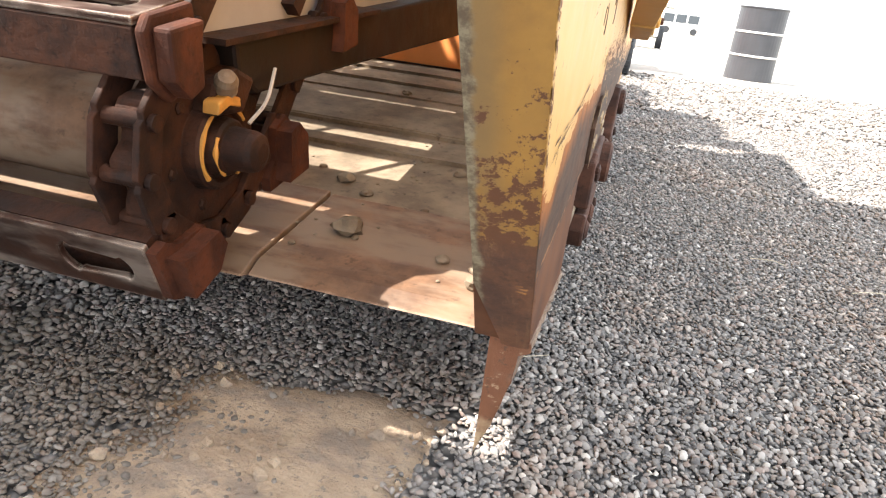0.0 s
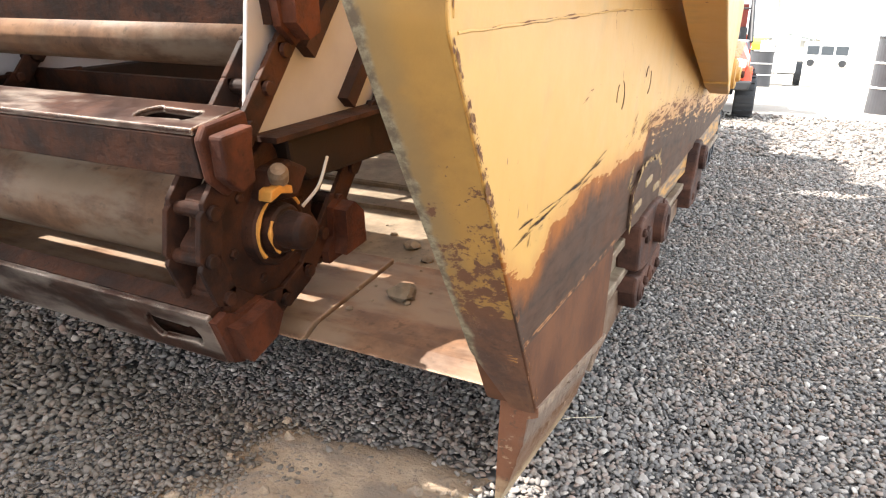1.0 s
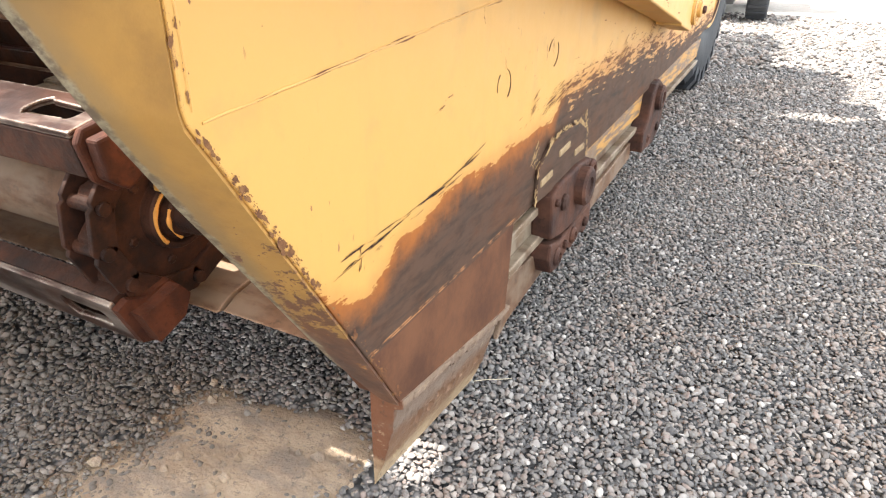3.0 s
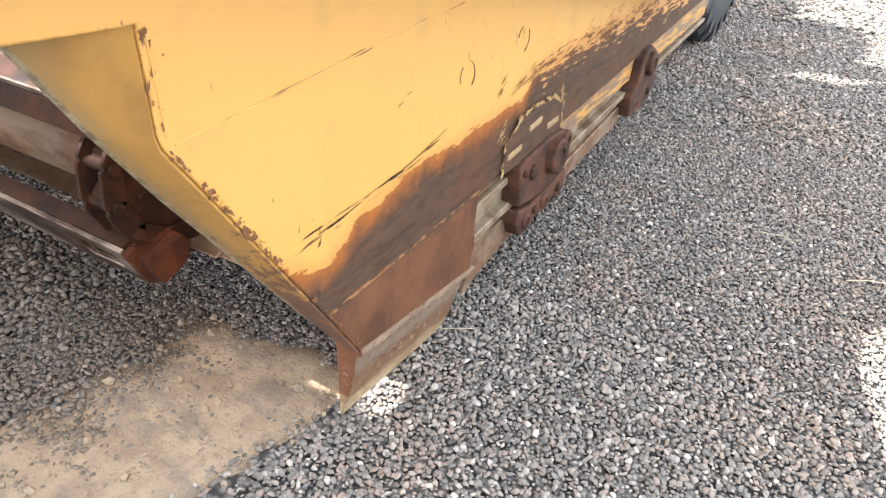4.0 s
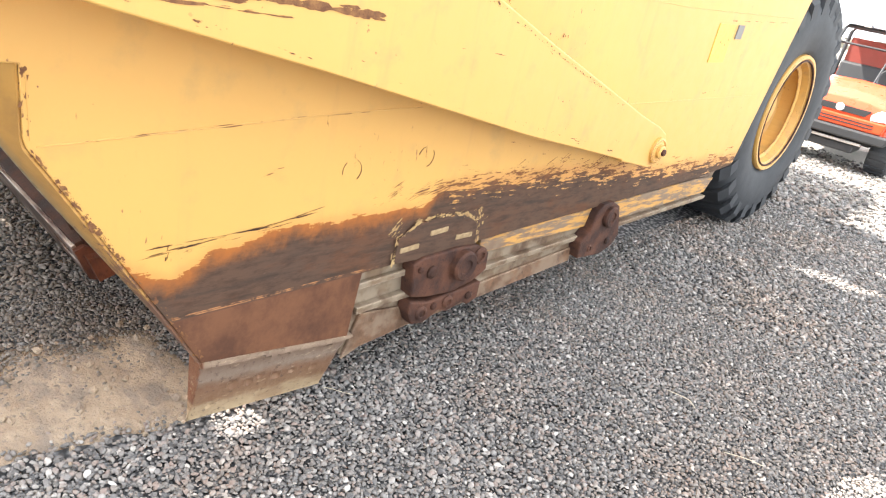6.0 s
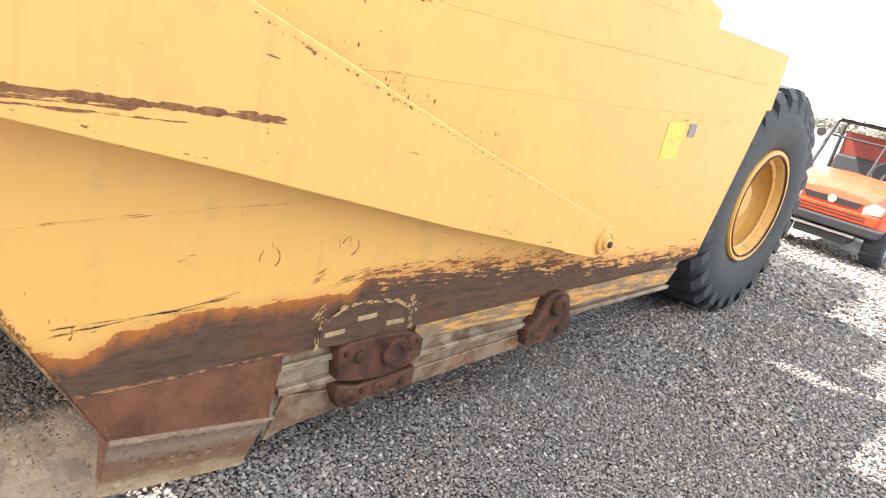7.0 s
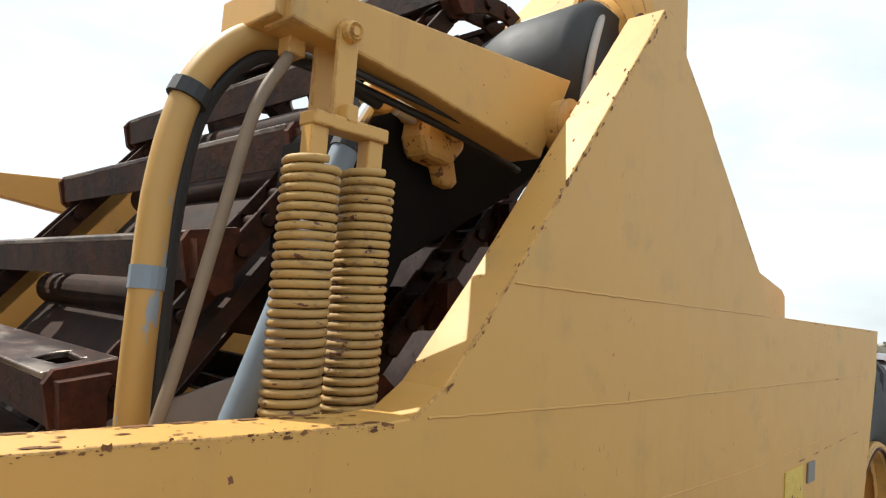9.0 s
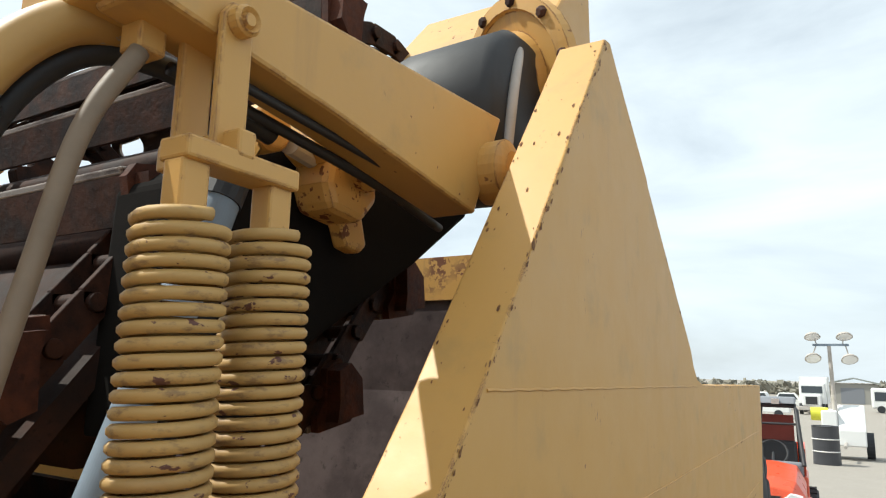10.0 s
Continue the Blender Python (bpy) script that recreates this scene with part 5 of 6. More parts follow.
def pebbles():
    m = Mat("grey_pebbles", 0.8, 0, 0.3)
    c = m.ramp(m.island, [(0.0, (0.085, 0.085, 0.09)), (0.2, (0.15, 0.147, 0.148)), (0.45, (0.205, 0.20, 0.198)), (0.62, (0.235, 0.208, 0.19)), (0.74, (0.255, 0.205, 0.185)), (0.86, (0.30, 0.29, 0.28)), (0.96, (0.38, 0.365, 0.35)), (1.0, (0.52, 0.505, 0.48))])
    warm = m.step(m.noise(1.6, 4), 0.46, 0.66)
    c = m.mix(1.0, c, (0.98, 0.94, 0.915), "MULTIPLY")
    c = m.mix(m.math("MULTIPLY", warm, 0.5), c, m.mix(1.0, c, (1.18, 1.0, 0.86), "MULTIPLY"))
    c = m.mix(m.step(m.noise(120, 4), 0.42, 0.7), c, m.mix(0.45, c, (0.32, 0.29, 0.25)))
    x, y, z = m.axes()
    # Brown dirt on stones before the blade, darkened further for missing shade.
    dust = m.math("MULTIPLY", m.step(m.math("ADD", x, m.math("MULTIPLY", m.noise(5, 5), 0.5)), 0.12, -0.15), m.step(m.math("ADD", y, m.math("MULTIPLY", m.noise(6, 5), 0.3)), 1.32, 1.10))
    c = m.mix(m.math("MULTIPLY", dust, m.math("MULTIPLY_ADD", m.noise(40, 4), 0.8, 0.2)), c, (0.115, 0.093, 0.072))
    m.bump(m.noise(300, 4), 0.25, 0.002)
    return m.done(c)


PEBBLE = pebbles()
GRAVEL = "rounded grey gravel stones lying loosely"
everywhere = lambda x, y, u: False
under_bowl = lambda x, y, u: x < -0.35 and y > 1.75
pebble_stuff("gravel", -0.30, 1.10, 0.30, 1.60, 0.0112, 2, PEBBLE, GRAVEL, 1, in_dirt)
pebble_stuff("gravel", -0.95, -0.30, 0.0, 1.60, 0.0106, 1, PEBBLE, GRAVEL, 6, in_dirt)
pebble_stuff("gravel", -0.95, 1.5, 1.60, 3.2, 0.0108, 1, PEBBLE, GRAVEL, 2, under_bowl)
pebble_stuff("gravel", -2.2, -0.95, 0.0, 2.4, 0.0160, 1, PEBBLE, GRAVEL, 3, everywhere)
pebble_stuff("gravel", 1.10, 2.0, 0.25, 1.60, 0.0120, 1, PEBBLE, GRAVEL, 5, everywhere)
pebble_stuff("gravel", 1.5, 2.4, 1.60, 3.2, 0.0145, 1, PEBBLE, GRAVEL, 7, everywhere)
pebble_stuff("gravel", -0.6, 2.4, 3.2, 5.6, 0.0165, 1, PEBBLE, GRAVEL, 8, under_bowl)
pebble_stuff("gravel", -2.2, 2.8, 5.6, 9.0, 0.032, 1, PEBBLE, GRAVEL, 4, lambda x, y, u: u < 0.25 + 0.16 * (y - 5.6))


def dirt_patch():
    m = Mat("fine_dry_dirt", 0.95, 0, 0.1)
    c = m.mix(m.step(m.noise(9, 6, 0.6), 0.35, 0.65), (0.28, 0.21, 0.15), (0.38, 0.295, 0.215))
    c = m.mix(m.step(m.noise(1.0, 7, 0.7, m.scaled(5, 9, 5)), 0.46, 0.62), c, (0.23, 0.185, 0.15))
    c = m.mix(m.step(m.noise(60, 5, 0.75), 0.54, 0.68), c, (0.17, 0.145, 0.125))
    m.bump(m.math("ADD", m.noise(26, 7, 0.65), m.math("MULTIPLY", m.noise(110, 4), 0.4)), 0.9, 0.012)
    m.done(c)
    bm = bmesh.new()
    n = 70
    grid = []
    for j in range(n + 1):
        row = []
        for i in range(n + 1):
            x, y = -1.05 + 1.08 * i / n, 0.05 + 1.2 * j / n
            right = -0.075 - 0.36 * min(0.25, max(0.0, 0.92 - y))
            d = min(right - x, (x + 0.72) * 0.6, 1.13 - y, y - 0.1) + 0.07 * noise.noise(Vector((x * 5, y * 5, 0)))
            z = -0.02 + 0.028 * min(1.0, max(0.0, d * 9)) + 0.006 * noise.noise(Vector((x * 14, y * 14, 1))) + 0.003 * noise.noise(Vector((x * 45, y * 45, 1)))
            row.append(bm.verts.new((x, y, z)))
        grid.append(row)
    for a, b in zip(grid, grid[1:]):
        for k in range(n):
            bm.faces.new((a[k], a[k + 1], b[k + 1], b[k]))
    tagged(part("spilled_dirt", bm, m.m, smooth=True), "fine tan dirt spilled on the gravel", "dirt", kind="stuff")


dirt_patch()
drng = random.Random(31)
bm = bmesh.new()
for k in range(150):
    x, y = -0.66 + 0.53 * drng.random(), 0.15 + 0.88 * drng.random()
    r = 0.004 + 0.012 * drng.random() ** 4
    made = bmesh.ops.create_icosphere(bm, subdivisions=1, radius=r, matrix=Matrix.Translation((x, y, 0.010)) @ Matrix.Rotation(6 * drng.random(), 4, "Z"))
    for v in made["verts"]:
        v.co += Vector((drng.uniform(-1, 1), drng.uniform(-1, 1), drng.uniform(-1, 1))) * r * 0.3
tagged(part("dirt_clod", bm, bpy.data.materials["fine_dry_dirt"]), "small dry clods strewn over the spilled dirt", "clods", kind="stuff")
straw = tagged(part("straw", tube(smooth_path([(-0.068, 1.318, 0.016), (-0.045, 1.332, 0.019), (-0.018, 1.352, 0.017), (0.006, 1.372, 0.015)], 4), 0.0009, 5), plain("dry_straw", (0.50, 0.43, 0.32), 0.8)), "thin dry straw lying on gravel", "straw")
for pts in ([(0.825, 2.193, 0.016), (0.88, 2.225, 0.018), (0.933, 2.245, 0.016)], [(0.55, 2.35, 0.014), (0.62, 2.36, 0.018), (0.66, 2.34, 0.014)]):
    tagged(part("straw", tube(smooth_path(pts, 4), 0.0014, 5), straw.data.materials[0]), "thin dry straw lying on gravel", "straw")

# ---- drums ----
DRUM_PAINT = plain("black_drum_paint", (0.045, 0.045, 0.05), 0.45, 0, 0.3, 5)
DRUM_BAND = plain("pale_rubbed_band", (0.72, 0.70, 0.66), 0.5)


def drum(x, y, h, bands):
    z = rise(y)
    r = h * 0.335
    t = thing("oil_drum", (x, y, z), "black steel oil drum with pale rubbed hoops standing on gravel", "drum", "oil drums")
    prof = [(r * 0.94, 0.0), (r, 0.0), (r, 0.012)]
    for f in (0.34, 0.66):
        prof += [(r * 0.975, h * f - 0.05), (r * 0.975, h * f - 0.012), (r, h * f), (r * 0.975, h * f + 0.012)]
    prof += [(r * 0.975, h - 0.03), (r, h - 0.012), (r, h), (r * 0.95, h), (r * 0.94, h - 0.02)]
    part("barrel", lathe(prof, (x, y, z), (0, 0, 1), 40), DRUM_PAINT, t)
    for f in (0.34, 0.66):
        part("hoop", lathe([(r * 0.98, h * f - 0.013), (r * 1.008, h * f - 0.006), (r * 1.008, h * f + 0.006), (r * 0.98, h * f + 0.013)], (x, y, z), (0, 0, 1), 40, caps=False), DRUM_BAND, t)
    part("bung", lathe([(0.03, 0), (0.03, 0.015), (0.02, 0.018)], (x + r * 0.5, y, z + h - 0.02), (0, 0, 1), 10), DRUM_PAINT, t)


drum(1.48, 10.3, 0.93, 2)
drum(-0.47, 19.73, 0.86, 2)

# ---- utility vehicle ----
RED = plain("red_orange_paint", (0.66, 0.085, 0.03), 0.3, 0, 0.08, 6, 0.02)
PLASTIC = plain("dark_plastic", (0.03, 0.03, 0.032), 0.55)
LAMP = plain("clear_lamp", (0.85, 0.85, 0.85), 0.12, 0, 0.03, 20, 0.0)
GREY_P = plain("grey_plastic", (0.20, 0.21, 0.23), 0.6)


def utility_vehicle(cx, y0):
    t = thing("utility_vehicle", (cx, y0 + 1.2, 0), "red utility vehicle with black roll cage parked on gravel", "utility vehicle")
    X = lambda v: cx + v
    Y = lambda v: y0 + v
    bm = bmesh.new()
    rows = []
    for y, half, z0, z1 in ((0.0, 0.40, 0.50, 0.70), (0.03, 0.50, 0.44, 0.78), (0.20, 0.545, 0.42, 0.86), (0.55, 0.56, 0.42, 0.93), (0.78, 0.56, 0.42, 0.955), (0.82, 0.55, 0.42, 0.955)):
        r = []
        for f, zz in ((-1, z0), (-1, z0 + (z1 - z0) * 0.62), (-0.86, z1 - 0.035), (-0.5, z1), (0, z1 + 0.012), (0.5, z1), (0.86, z1 - 0.035), (1, z0 + (z1 - z0) * 0.62), (1, z0)):
            r.append(bm.verts.new((X(half * f), Y(y), zz)))
        rows.append(r)
    for a, b in zip(rows, rows[1:]):
        for k in range(len(a)):
            bm.faces.new((a[k], a[(k + 1) % len(a)], b[(k + 1) % len(a)], b[k]))
    bm.faces.new(rows[0])
    bm.faces.new(rows[-1][::-1])
    hood = part("hood", bm, RED, t, "glossy red-orange hood", bevel=0.012)
    part("grille", prism([(X(-0.28), 0.63), (X(0.28), 0.63), (X(0.33), 0.70), (X(-0.33), 0.70)], Y(-0.012), Y(0.02), axis="y"), PLASTIC, hood)
    part("badge", lathe([(0.045, 0), (0.045, 0.01), (0.03, 0.014)], (X(0), Y(-0.008), 0.675), (0, -1, 0), 20), LAMP, hood)
    for s in (-1, 1):
        part("headlight", prism([(X(s * 0.34), 0.60), (X(s * 0.52), 0.62), (X(s * 0.53), 0.71), (X(s * 0.42), 0.735), (X(s * 0.33), 0.66)], Y(-0.006), Y(0.08), axis="y"), LAMP, hood, "clear headlight", bevel=0.01)
    part("lower_fascia", prism([(X(-0.50), 0.475), (X(0.50), 0.475), (X(0.52), 0.60), (X(-0.52), 0.60)], Y(-0.02), Y(0.12), axis="y"), RED, hood, bevel=0.015)
    for z in (0.52, 0.555):
        part("fascia_slot", box(X(-0.40), X(0.40), Y(-0.024), Y(0.0), z - 0.007, z + 0.007), PLASTIC, hood)
    part("bumper", prism([(X(-0.58), 0.36), (X(0.58), 0.36), (X(0.62), 0.47), (X(-0.62), 0.47)], Y(-0.08), Y(0.16), axis="y"), PLASTIC, t, "black plastic bumper", bevel=0.02)
    part("skid_bar", rod((X(-0.36), Y(-0.04), 0.32), (X(0.36), Y(-0.04), 0.32), 0.016, sides=10), GREY_STEEL, t)
    part("skid_plate", box(X(-0.30), X(0.30), Y(0.0), Y(0.5), 0.20, 0.30), PLASTIC, t, bevel=0.02)
    part("chassis", box(X(-0.42), X(0.42), Y(0.3), Y(2.3), 0.28, 0.42), PLASTIC, t, bevel=0.02)
    for s in (-1, 1):
        part("fender", prism([(Y(0.05), 0.44), (Y(0.75), 0.44), (Y(0.72), 0.62), (Y(0.15), 0.64)], X(s * 0.50), X(s * 0.61)), PLASTIC if s < 0 else RED, t, bevel=0.02)
        part("side_panel", prism([(Y(1.35), 0.42), (Y(2.45), 0.42), (Y(2.45), 0.70), (Y(1.5), 0.72)], X(s * 0.50), X(s * 0.58)), RED, t, bevel=0.015)
        for wy in (0.38, 1.95):
            c = (X(s * 0.56), Y(wy), 0.275)
            w = part("wheel", lathe([(0.15, -0.11), (0.24, -0.12), (0.27, -0.08), (0.275, 0.0), (0.27, 0.08), (0.24, 0.12), (0.15, 0.11)], c, (1, 0, 0), 28, caps=False), RUBBER, t, smooth=True)
            part("rim", lathe([(0.02, 0.05), (0.08, 0.06), (0.14, 0.10), (0.155, 0.105), (0.155, -0.1), (0.02, -0.05)], c, (s, 0, 0), 20), GREY_P, w)
            for k in range(18):
                a = k * math.tau / 18
                p = Vector((c[0], c[1] + 0.275 * math.cos(a), c[2] + 0.275 * math.sin(a)))
                q = Vector((0.0, math.cos(a), math.sin(a))).to_track_quat("Z", "X").to_matrix().to_4x4()
                bm = box(-0.018, 0.018, -0.10, 0.10, -0.012, 0.010)
                bmesh.ops.transform(bm, matrix=Matrix.Translation(p) @ q, verts=bm.verts)
                part("tread_block", bm, RUBBER, w)
    # cage, seat, bed
    cage = part("roll_cage", tube([(X(-0.55), Y(0.80), 0.92), (X(-0.50), Y(1.12), 1.50), (X(-0.48), Y(1.20), 1.54), (X(0.48), Y(1.20), 1.54), (X(0.50), Y(1.12), 1.50), (X(0.55), Y(0.80), 0.92)], 0.024, 10), PLASTIC, t, "black roll cage")
    part("rear_hoop", tube([(X(-0.52), Y(1.55), 0.70), (X(-0.50), Y(1.60), 1.48), (X(-0.46), Y(1.62), 1.54), (X(0.46), Y(1.62), 1.54), (X(0.50), Y(1.60), 1.48), (X(0.52), Y(1.55), 0.70)], 0.024, 10), PLASTIC, cage)
    for s in (-0.48, 0.48):
        part("roof_bar", rod((X(s), Y(1.20), 1.54), (X(s), Y(1.62), 1.54), 0.022, sides=10), PLASTIC, cage)
    part("brace", rod((X(0.14), Y(1.21), 1.53), (X(0.10), Y(0.84), 0.95), 0.012, sides=8), PLASTIC, cage)
    part("cross_bar", rod((X(-0.50), Y(1.10), 1.34), (X(0.50), Y(1.10), 1.34), 0.014, sides=8), PLASTIC, cage)
    roof = part("roof", prism([(Y(1.12), 1.565), (Y(1.66), 1.565), (Y(1.62), 1.635), (Y(1.18), 1.635)], X(-0.50), X(0.50)), GREY_P, t, "dark grey roof panel", bevel=0.02)
    for s in (-0.3, 0.25):
        part("roof_clip", box(X(s), X(s + 0.08), Y(1.11), Y(1.14), 1.56, 1.62), GREY_STEEL, roof)
    part("mirror", lathe([(0.05, 0), (0.06, 0.01), (0.05, 0.02)], (X(-0.60), Y(0.95), 1.35), (0, -1, 0), 16), PLASTIC, cage)
    part("seat", box(X(-0.48), X(0.48), Y(1.22), Y(1.55), 0.55, 0.72), PLASTIC, t, bevel=0.04)
    part("seat_back", prism([(Y(1.48), 0.72), (Y(1.58), 0.72), (Y(1.62), 1.12), (Y(1.54), 1.12)], X(-0.48), X(0.48)), PLASTIC, t, bevel=0.03)
    part("screen_guard", box(X(-0.46), X(0.46), Y(1.60), Y(1.615), 0.92, 1.42), plain("red_brown_panel", (0.25, 0.045, 0.03), 0.6), t, "red-brown cab back panel")
    st = part("steering_wheel", tube([(X(0.24) + 0.15 * math.cos(k * math.tau / 24), Y(1.05) + 0.07 * math.sin(k * math.tau / 24), 1.02 + 0.13 * math.sin(k * math.tau / 24)) for k in range(25)], 0.012, 8), PLASTIC, t)
    part("column", rod((X(0.24), Y(1.05), 1.02), (X(0.24), Y(0.85), 0.90), 0.015, sides=8), PLASTIC, st)
    part("dash", box(X(-0.54), X(0.54), Y(0.80), Y(0.92), 0.80, 0.95), GREY_P, t, bevel=0.03)
    bed = part("cargo_bed", box(X(-0.55), X(0.55), Y(1.70), Y(2.75), 0.70, 0.73), RED, t)
    for a in ((X(-0.56), X(-0.53), Y(1.70), Y(2.75)), (X(0.53), X(0.56), Y(1.70), Y(2.75)), (X(-0.56), X(0.56), Y(1.68), Y(1.71)), (X(-0.56), X(0.56), Y(2.73), Y(2.76))):
        part("bed_side", box(*a, 0.70, 1.02), RED, bed)
    t.scale = (0.88, 0.88, 0.88)
    t.rotation_euler.z = radians(3.5)


utility_vehicle(-0.70, 7.92)

# ---- far yard ----
WHITE_P = plain("white_paint", (0.78, 0.78, 0.76), 0.45, 0, 0.05, 3)
GLASS_D = plain("dark_window", (0.05, 0.06, 0.07), 0.15)
ROOF_G = plain("grey_green_roof", (0.26, 0.28, 0.26), 0.7, 0, 0.15, 1)


def light_tower(x, y):
    z = rise(y)
    t = thing("light_tower", (x, y, z), "white towable light tower with four lamps", "light tower")
    part("body", prism([(y - 0.5, z + 0.35), (y + 1.1, z + 0.35), (y + 1.1, z + 1.1), (y + 0.3, z + 1.35), (y - 0.5, z + 0.75)], x - 0.05, x + 0.55), WHITE_P, t, "white engine cover", bevel=0.03)
    part("side_case", box(x - 0.42, x - 0.06, y - 0.4, y + 0.9, z + 0.4, z + 1.2), WHITE_P, t, bevel=0.03)
    part("mast", rod((x - 0.10, y + 0.1, z + 0.5), (x - 0.14, y + 0.1, z + 2.9), 0.06, 0.045, 12), GREY_STEEL, t)
    part("cross_arm", box(x - 0.52, x + 0.32, y + 0.05, y + 0.13, z + 2.86, z + 2.92), GREY_BLUE, t)
    for dx, dz in ((-0.52, 0.30), (-0.54, -0.28), (0.22, 0.30), (0.30, -0.30)):
        lamp = part("lamp", lathe([(0.05, 0), (0.16, 0.05), (0.20, 0.12), (0.19, 0.13), (0.02, 0.10)], (x + dx, y + 0.05, z + 2.9 + dz), (0.1, -0.45, -0.9 if dz > 0 else -0.6), 20), GREY_STEEL, t, "round floodlight", smooth=True)
        part("lens", lathe([(0.17, 0.118), (0.17, 0.128), (0.02, 0.130)], (x + dx, y + 0.05, z + 2.9 + dz), (0.1, -0.45, -0.9 if dz > 0 else -0.6), 20), LAMP, lamp)
        part("lamp_stem", rod((x + dx * 0.8, y + 0.09, z + 2.89), (x + dx, y + 0.09, z + 2.9 + dz), 0.015, sides=8), GREY_STEEL, lamp)
    part("reel", rod((x - 0.66, y - 0.1, z + 1.10), (x - 0.26, y - 0.1, z + 1.10), 0.17, sides=20), plain("yellow_green_tank", (0.62, 0.60, 0.05), 0.5), t, "yellow-green tank")
    for wx in (x - 0.35, x + 0.62):
        w = part("wheel", rod((wx - 0.09, y + 0.35, z + 0.33), (wx + 0.09, y + 0.35, z + 0.33), 0.33, sides=24), RUBBER, t)
        part("rim", rod((wx - 0.095, y + 0.35, z + 0.33), (wx + 0.095, y + 0.35, z + 0.33), 0.17, sides=16), WHITE_P, w)
    part("drawbar", rod((x + 0.1, y - 0.4, z + 0.42), (x + 0.1, y - 1.5, z + 0.40), 0.04, sides=8), GREY_STEEL, t)
    part("axle", rod((x - 0.35, y + 0.35, z + 0.33), (x + 0.62, y + 0.35, z + 0.33), 0.04, sides=8), PLASTIC, t)


light_tower(-0.20, 22.0)


def truck(x, y, w=2.2):
    z = rise(y)
    t = thing("truck", (x, y, z), "white heavy truck with a tall grille, far off", "truck")
    part("cab", box(x - w / 2, x + w / 2, y, y + 2.2, z + 0.9, z + 2.9), WHITE_P, t, bevel=0.12)
    part("hood", box(x - w * 0.36, x + w * 0.36, y - 1.6, y, z + 0.8, z + 1.85), WHITE_P, t, bevel=0.12)
    part("windshield", box(x - w * 0.4, x + w * 0.4, y - 0.03, y + 0.03, z + 1.95, z + 2.6), GLASS_D, t)
    part("grille", box(x - w * 0.22, x + w * 0.22, y - 1.64, y - 1.58, z + 0.95, z + 1.65), PLASTIC, t)
    part("bumper", box(x - w / 2, x + w / 2, y - 1.8, y - 1.5, z + 0.4, z + 0.75), GREY_STEEL, t, bevel=0.05)
    part("box_body", box(x - w / 2 - 0.1, x + w / 2 + 0.1, y + 2.4, y + 8, z + 0.9, z + 3.5), WHITE_P, t)
    for wx in (x - w * 0.42, x + w * 0.42):
        for wy in (y - 0.8, y + 4.5):
            part("wheel", rod((wx - 0.15, wy, z + 0.5), (wx + 0.15, wy, z + 0.5), 0.5, sides=20), RUBBER, t)


truck(-3.76, 76.0)


def pickup(x, y, material, label, long=4.6, h=1.75):
    z = rise(y)
    t = thing("parked_car", (x, y, z), label, "car", "cars parked far off")
    part("body", prism([(x - long / 2, z + 0.45), (x + long / 2, z + 0.45), (x + long / 2, z + 1.0), (x + long * 0.22, z + 1.1), (x + long * 0.12, z + h), (x - long * 0.2, z + h), (x - long * 0.28, z + 1.1), (x - long / 2, z + 1.0)], y - 0.85, y + 0.85, axis="y"), material, t, bevel=0.06)
    part("side_window", prism([(x + long * 0.19, z + 1.12), (x + long * 0.11, z + h - 0.08), (x - long * 0.18, z + h - 0.08), (x - long * 0.24, z + 1.12)], y - 0.87, y - 0.84, axis="y"), GLASS_D, t)
    for wx in (x - long * 0.32, x + long * 0.32):
        part("wheel", rod((wx, y - 0.9, z + 0.34), (wx, y - 0.68, z + 0.34), 0.34, sides=20), RUBBER, t)


pickup(-7.2, 66, WHITE_P, "white pickup parked far off", 4.6, 2.1)
pickup(-12.6, 72, GREY_P, "grey car parked far off")
pickup(-6.4, 84, WHITE_P, "white car parked far off")


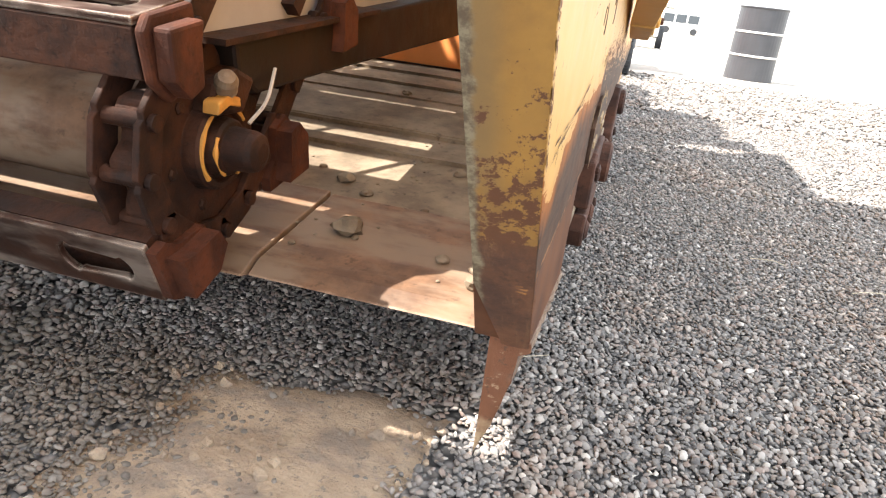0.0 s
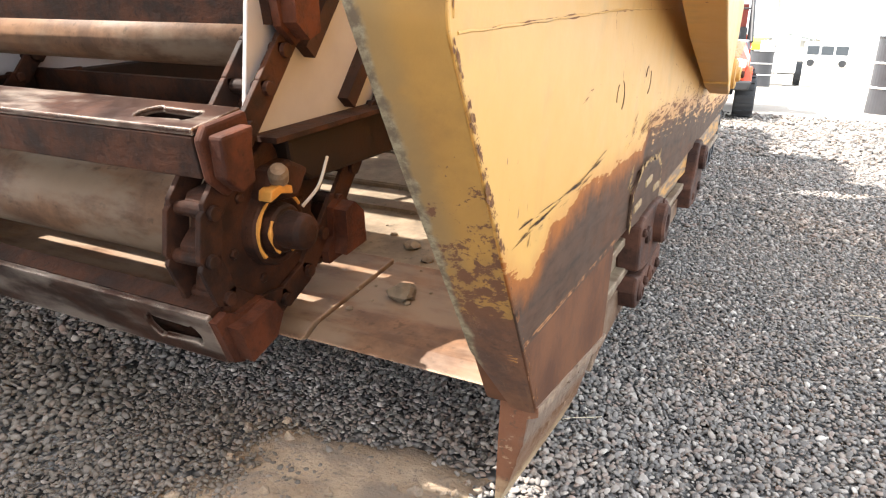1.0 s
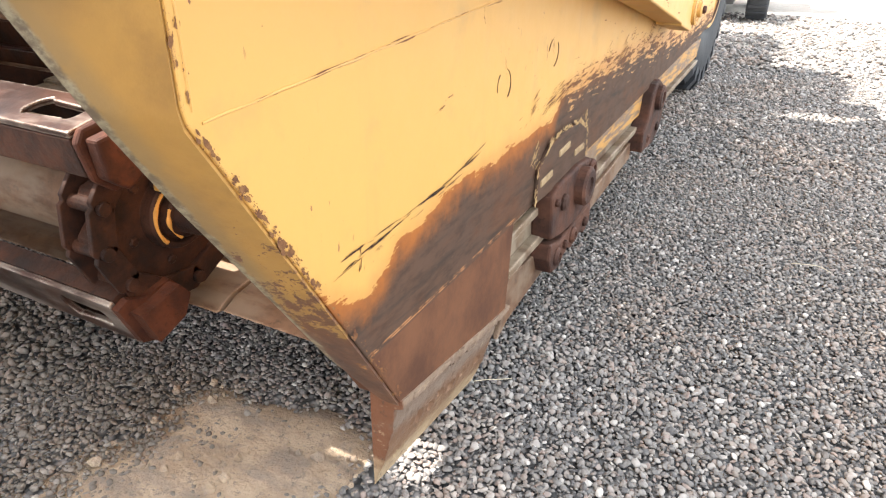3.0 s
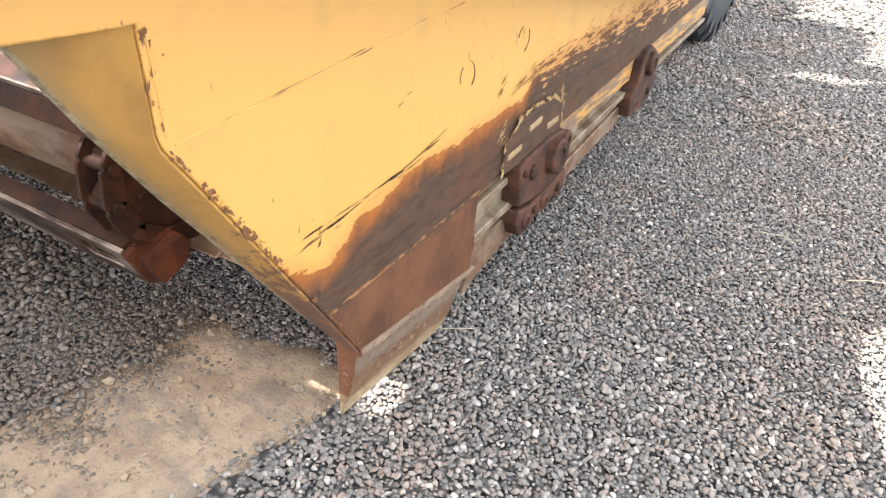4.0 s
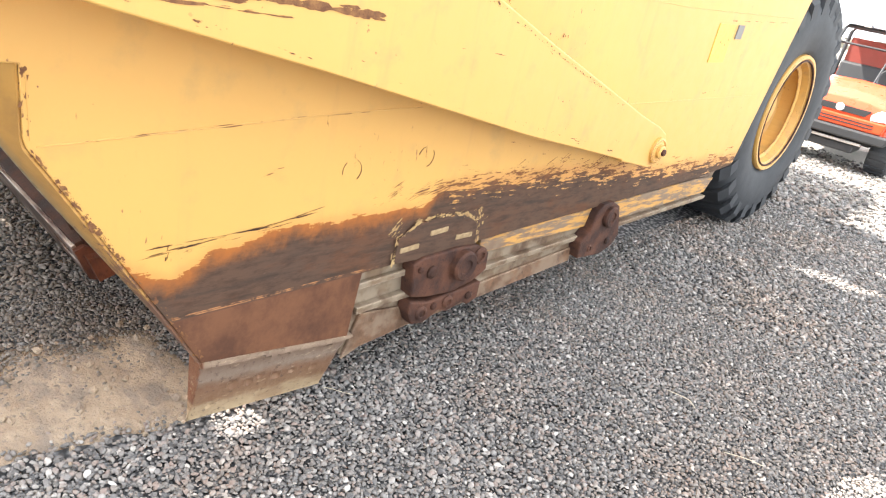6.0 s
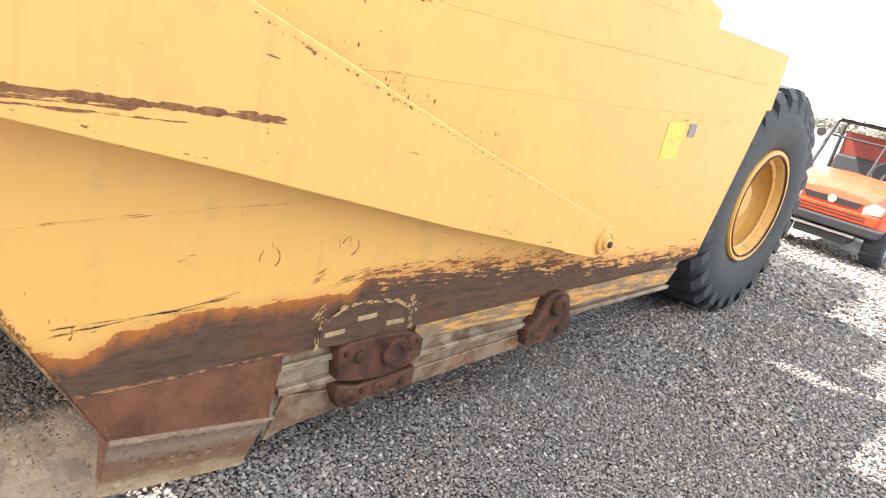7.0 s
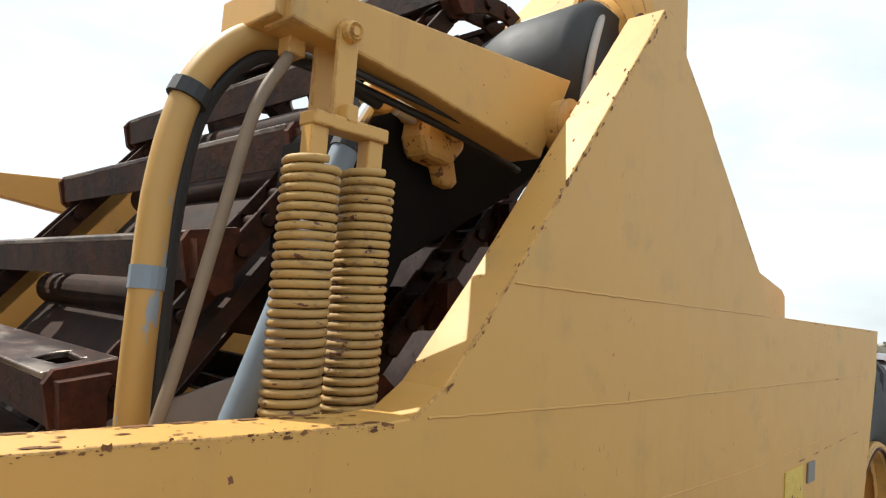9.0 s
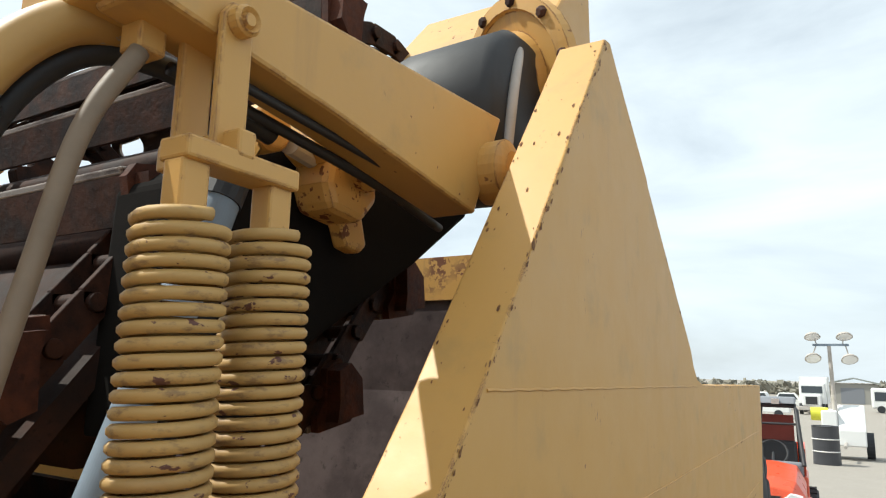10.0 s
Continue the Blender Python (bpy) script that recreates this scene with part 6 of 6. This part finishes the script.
def van(x, y):
    z = rise(y)
    t = thing("van", (x, y, z), "white van with dark windows, far off", "van")
    part("body", box(x - 1.0, x + 3.6, y - 1, y + 1, z + 0.4, z + 2.5), WHITE_P, t, bevel=0.2)
    for k in range(3):
        part("window", box(x - 0.7 + 1.35 * k, x + 0.45 + 1.35 * k, y - 1.02, y - 0.98, z + 1.2, z + 2.1), GLASS_D, t)
    for wx in (x - 0.2, x + 2.8):
        part("wheel", rod((wx, y - 1.05, z + 0.36), (wx, y - 0.8, z + 0.36), 0.36, sides=20), RUBBER, t)


van(2.1, 86)


def shed(x0, x1, y, h, ridge):
    z = rise(y)
    t = thing("storage_shed", ((x0 + x1) / 2, y, z), "low grey-green storage shed in the distance", "shed")
    part("wall", box(x0, x1, y, y + 14, z, z + h), plain("shed_wall_paint", (0.30, 0.29, 0.26), 0.8), t)
    part("roof", prism([(x0 - 0.4, z + h - 0.05), ((x0 + x1) / 2, z + ridge), (x1 + 0.4, z + h - 0.05), (x1 + 0.4, z + h + 0.15), ((x0 + x1) / 2, z + ridge + 0.2), (x0 - 0.4, z + h + 0.15)], y - 0.4, y + 14.4, axis="y"), ROOF_G, t)
    part("door", box(x0 + 1.2, x0 + 4.0, y - 0.03, y + 0.02, z + 0.02, z + h * 0.8), GREY_P, t)


shed(-3.4, 2.2, 112, 2.7, 3.4)


def tree_line():
    """Low, ragged trees on the horizon: many small clumps."""
    # Foliage is paled: distance haze is mixed into its base colour.
    m = Mat("hazed_foliage", 0.9, 0, 0.1)
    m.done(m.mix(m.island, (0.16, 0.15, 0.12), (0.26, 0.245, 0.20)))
    r = random.Random(9)
    bm = bmesh.new()
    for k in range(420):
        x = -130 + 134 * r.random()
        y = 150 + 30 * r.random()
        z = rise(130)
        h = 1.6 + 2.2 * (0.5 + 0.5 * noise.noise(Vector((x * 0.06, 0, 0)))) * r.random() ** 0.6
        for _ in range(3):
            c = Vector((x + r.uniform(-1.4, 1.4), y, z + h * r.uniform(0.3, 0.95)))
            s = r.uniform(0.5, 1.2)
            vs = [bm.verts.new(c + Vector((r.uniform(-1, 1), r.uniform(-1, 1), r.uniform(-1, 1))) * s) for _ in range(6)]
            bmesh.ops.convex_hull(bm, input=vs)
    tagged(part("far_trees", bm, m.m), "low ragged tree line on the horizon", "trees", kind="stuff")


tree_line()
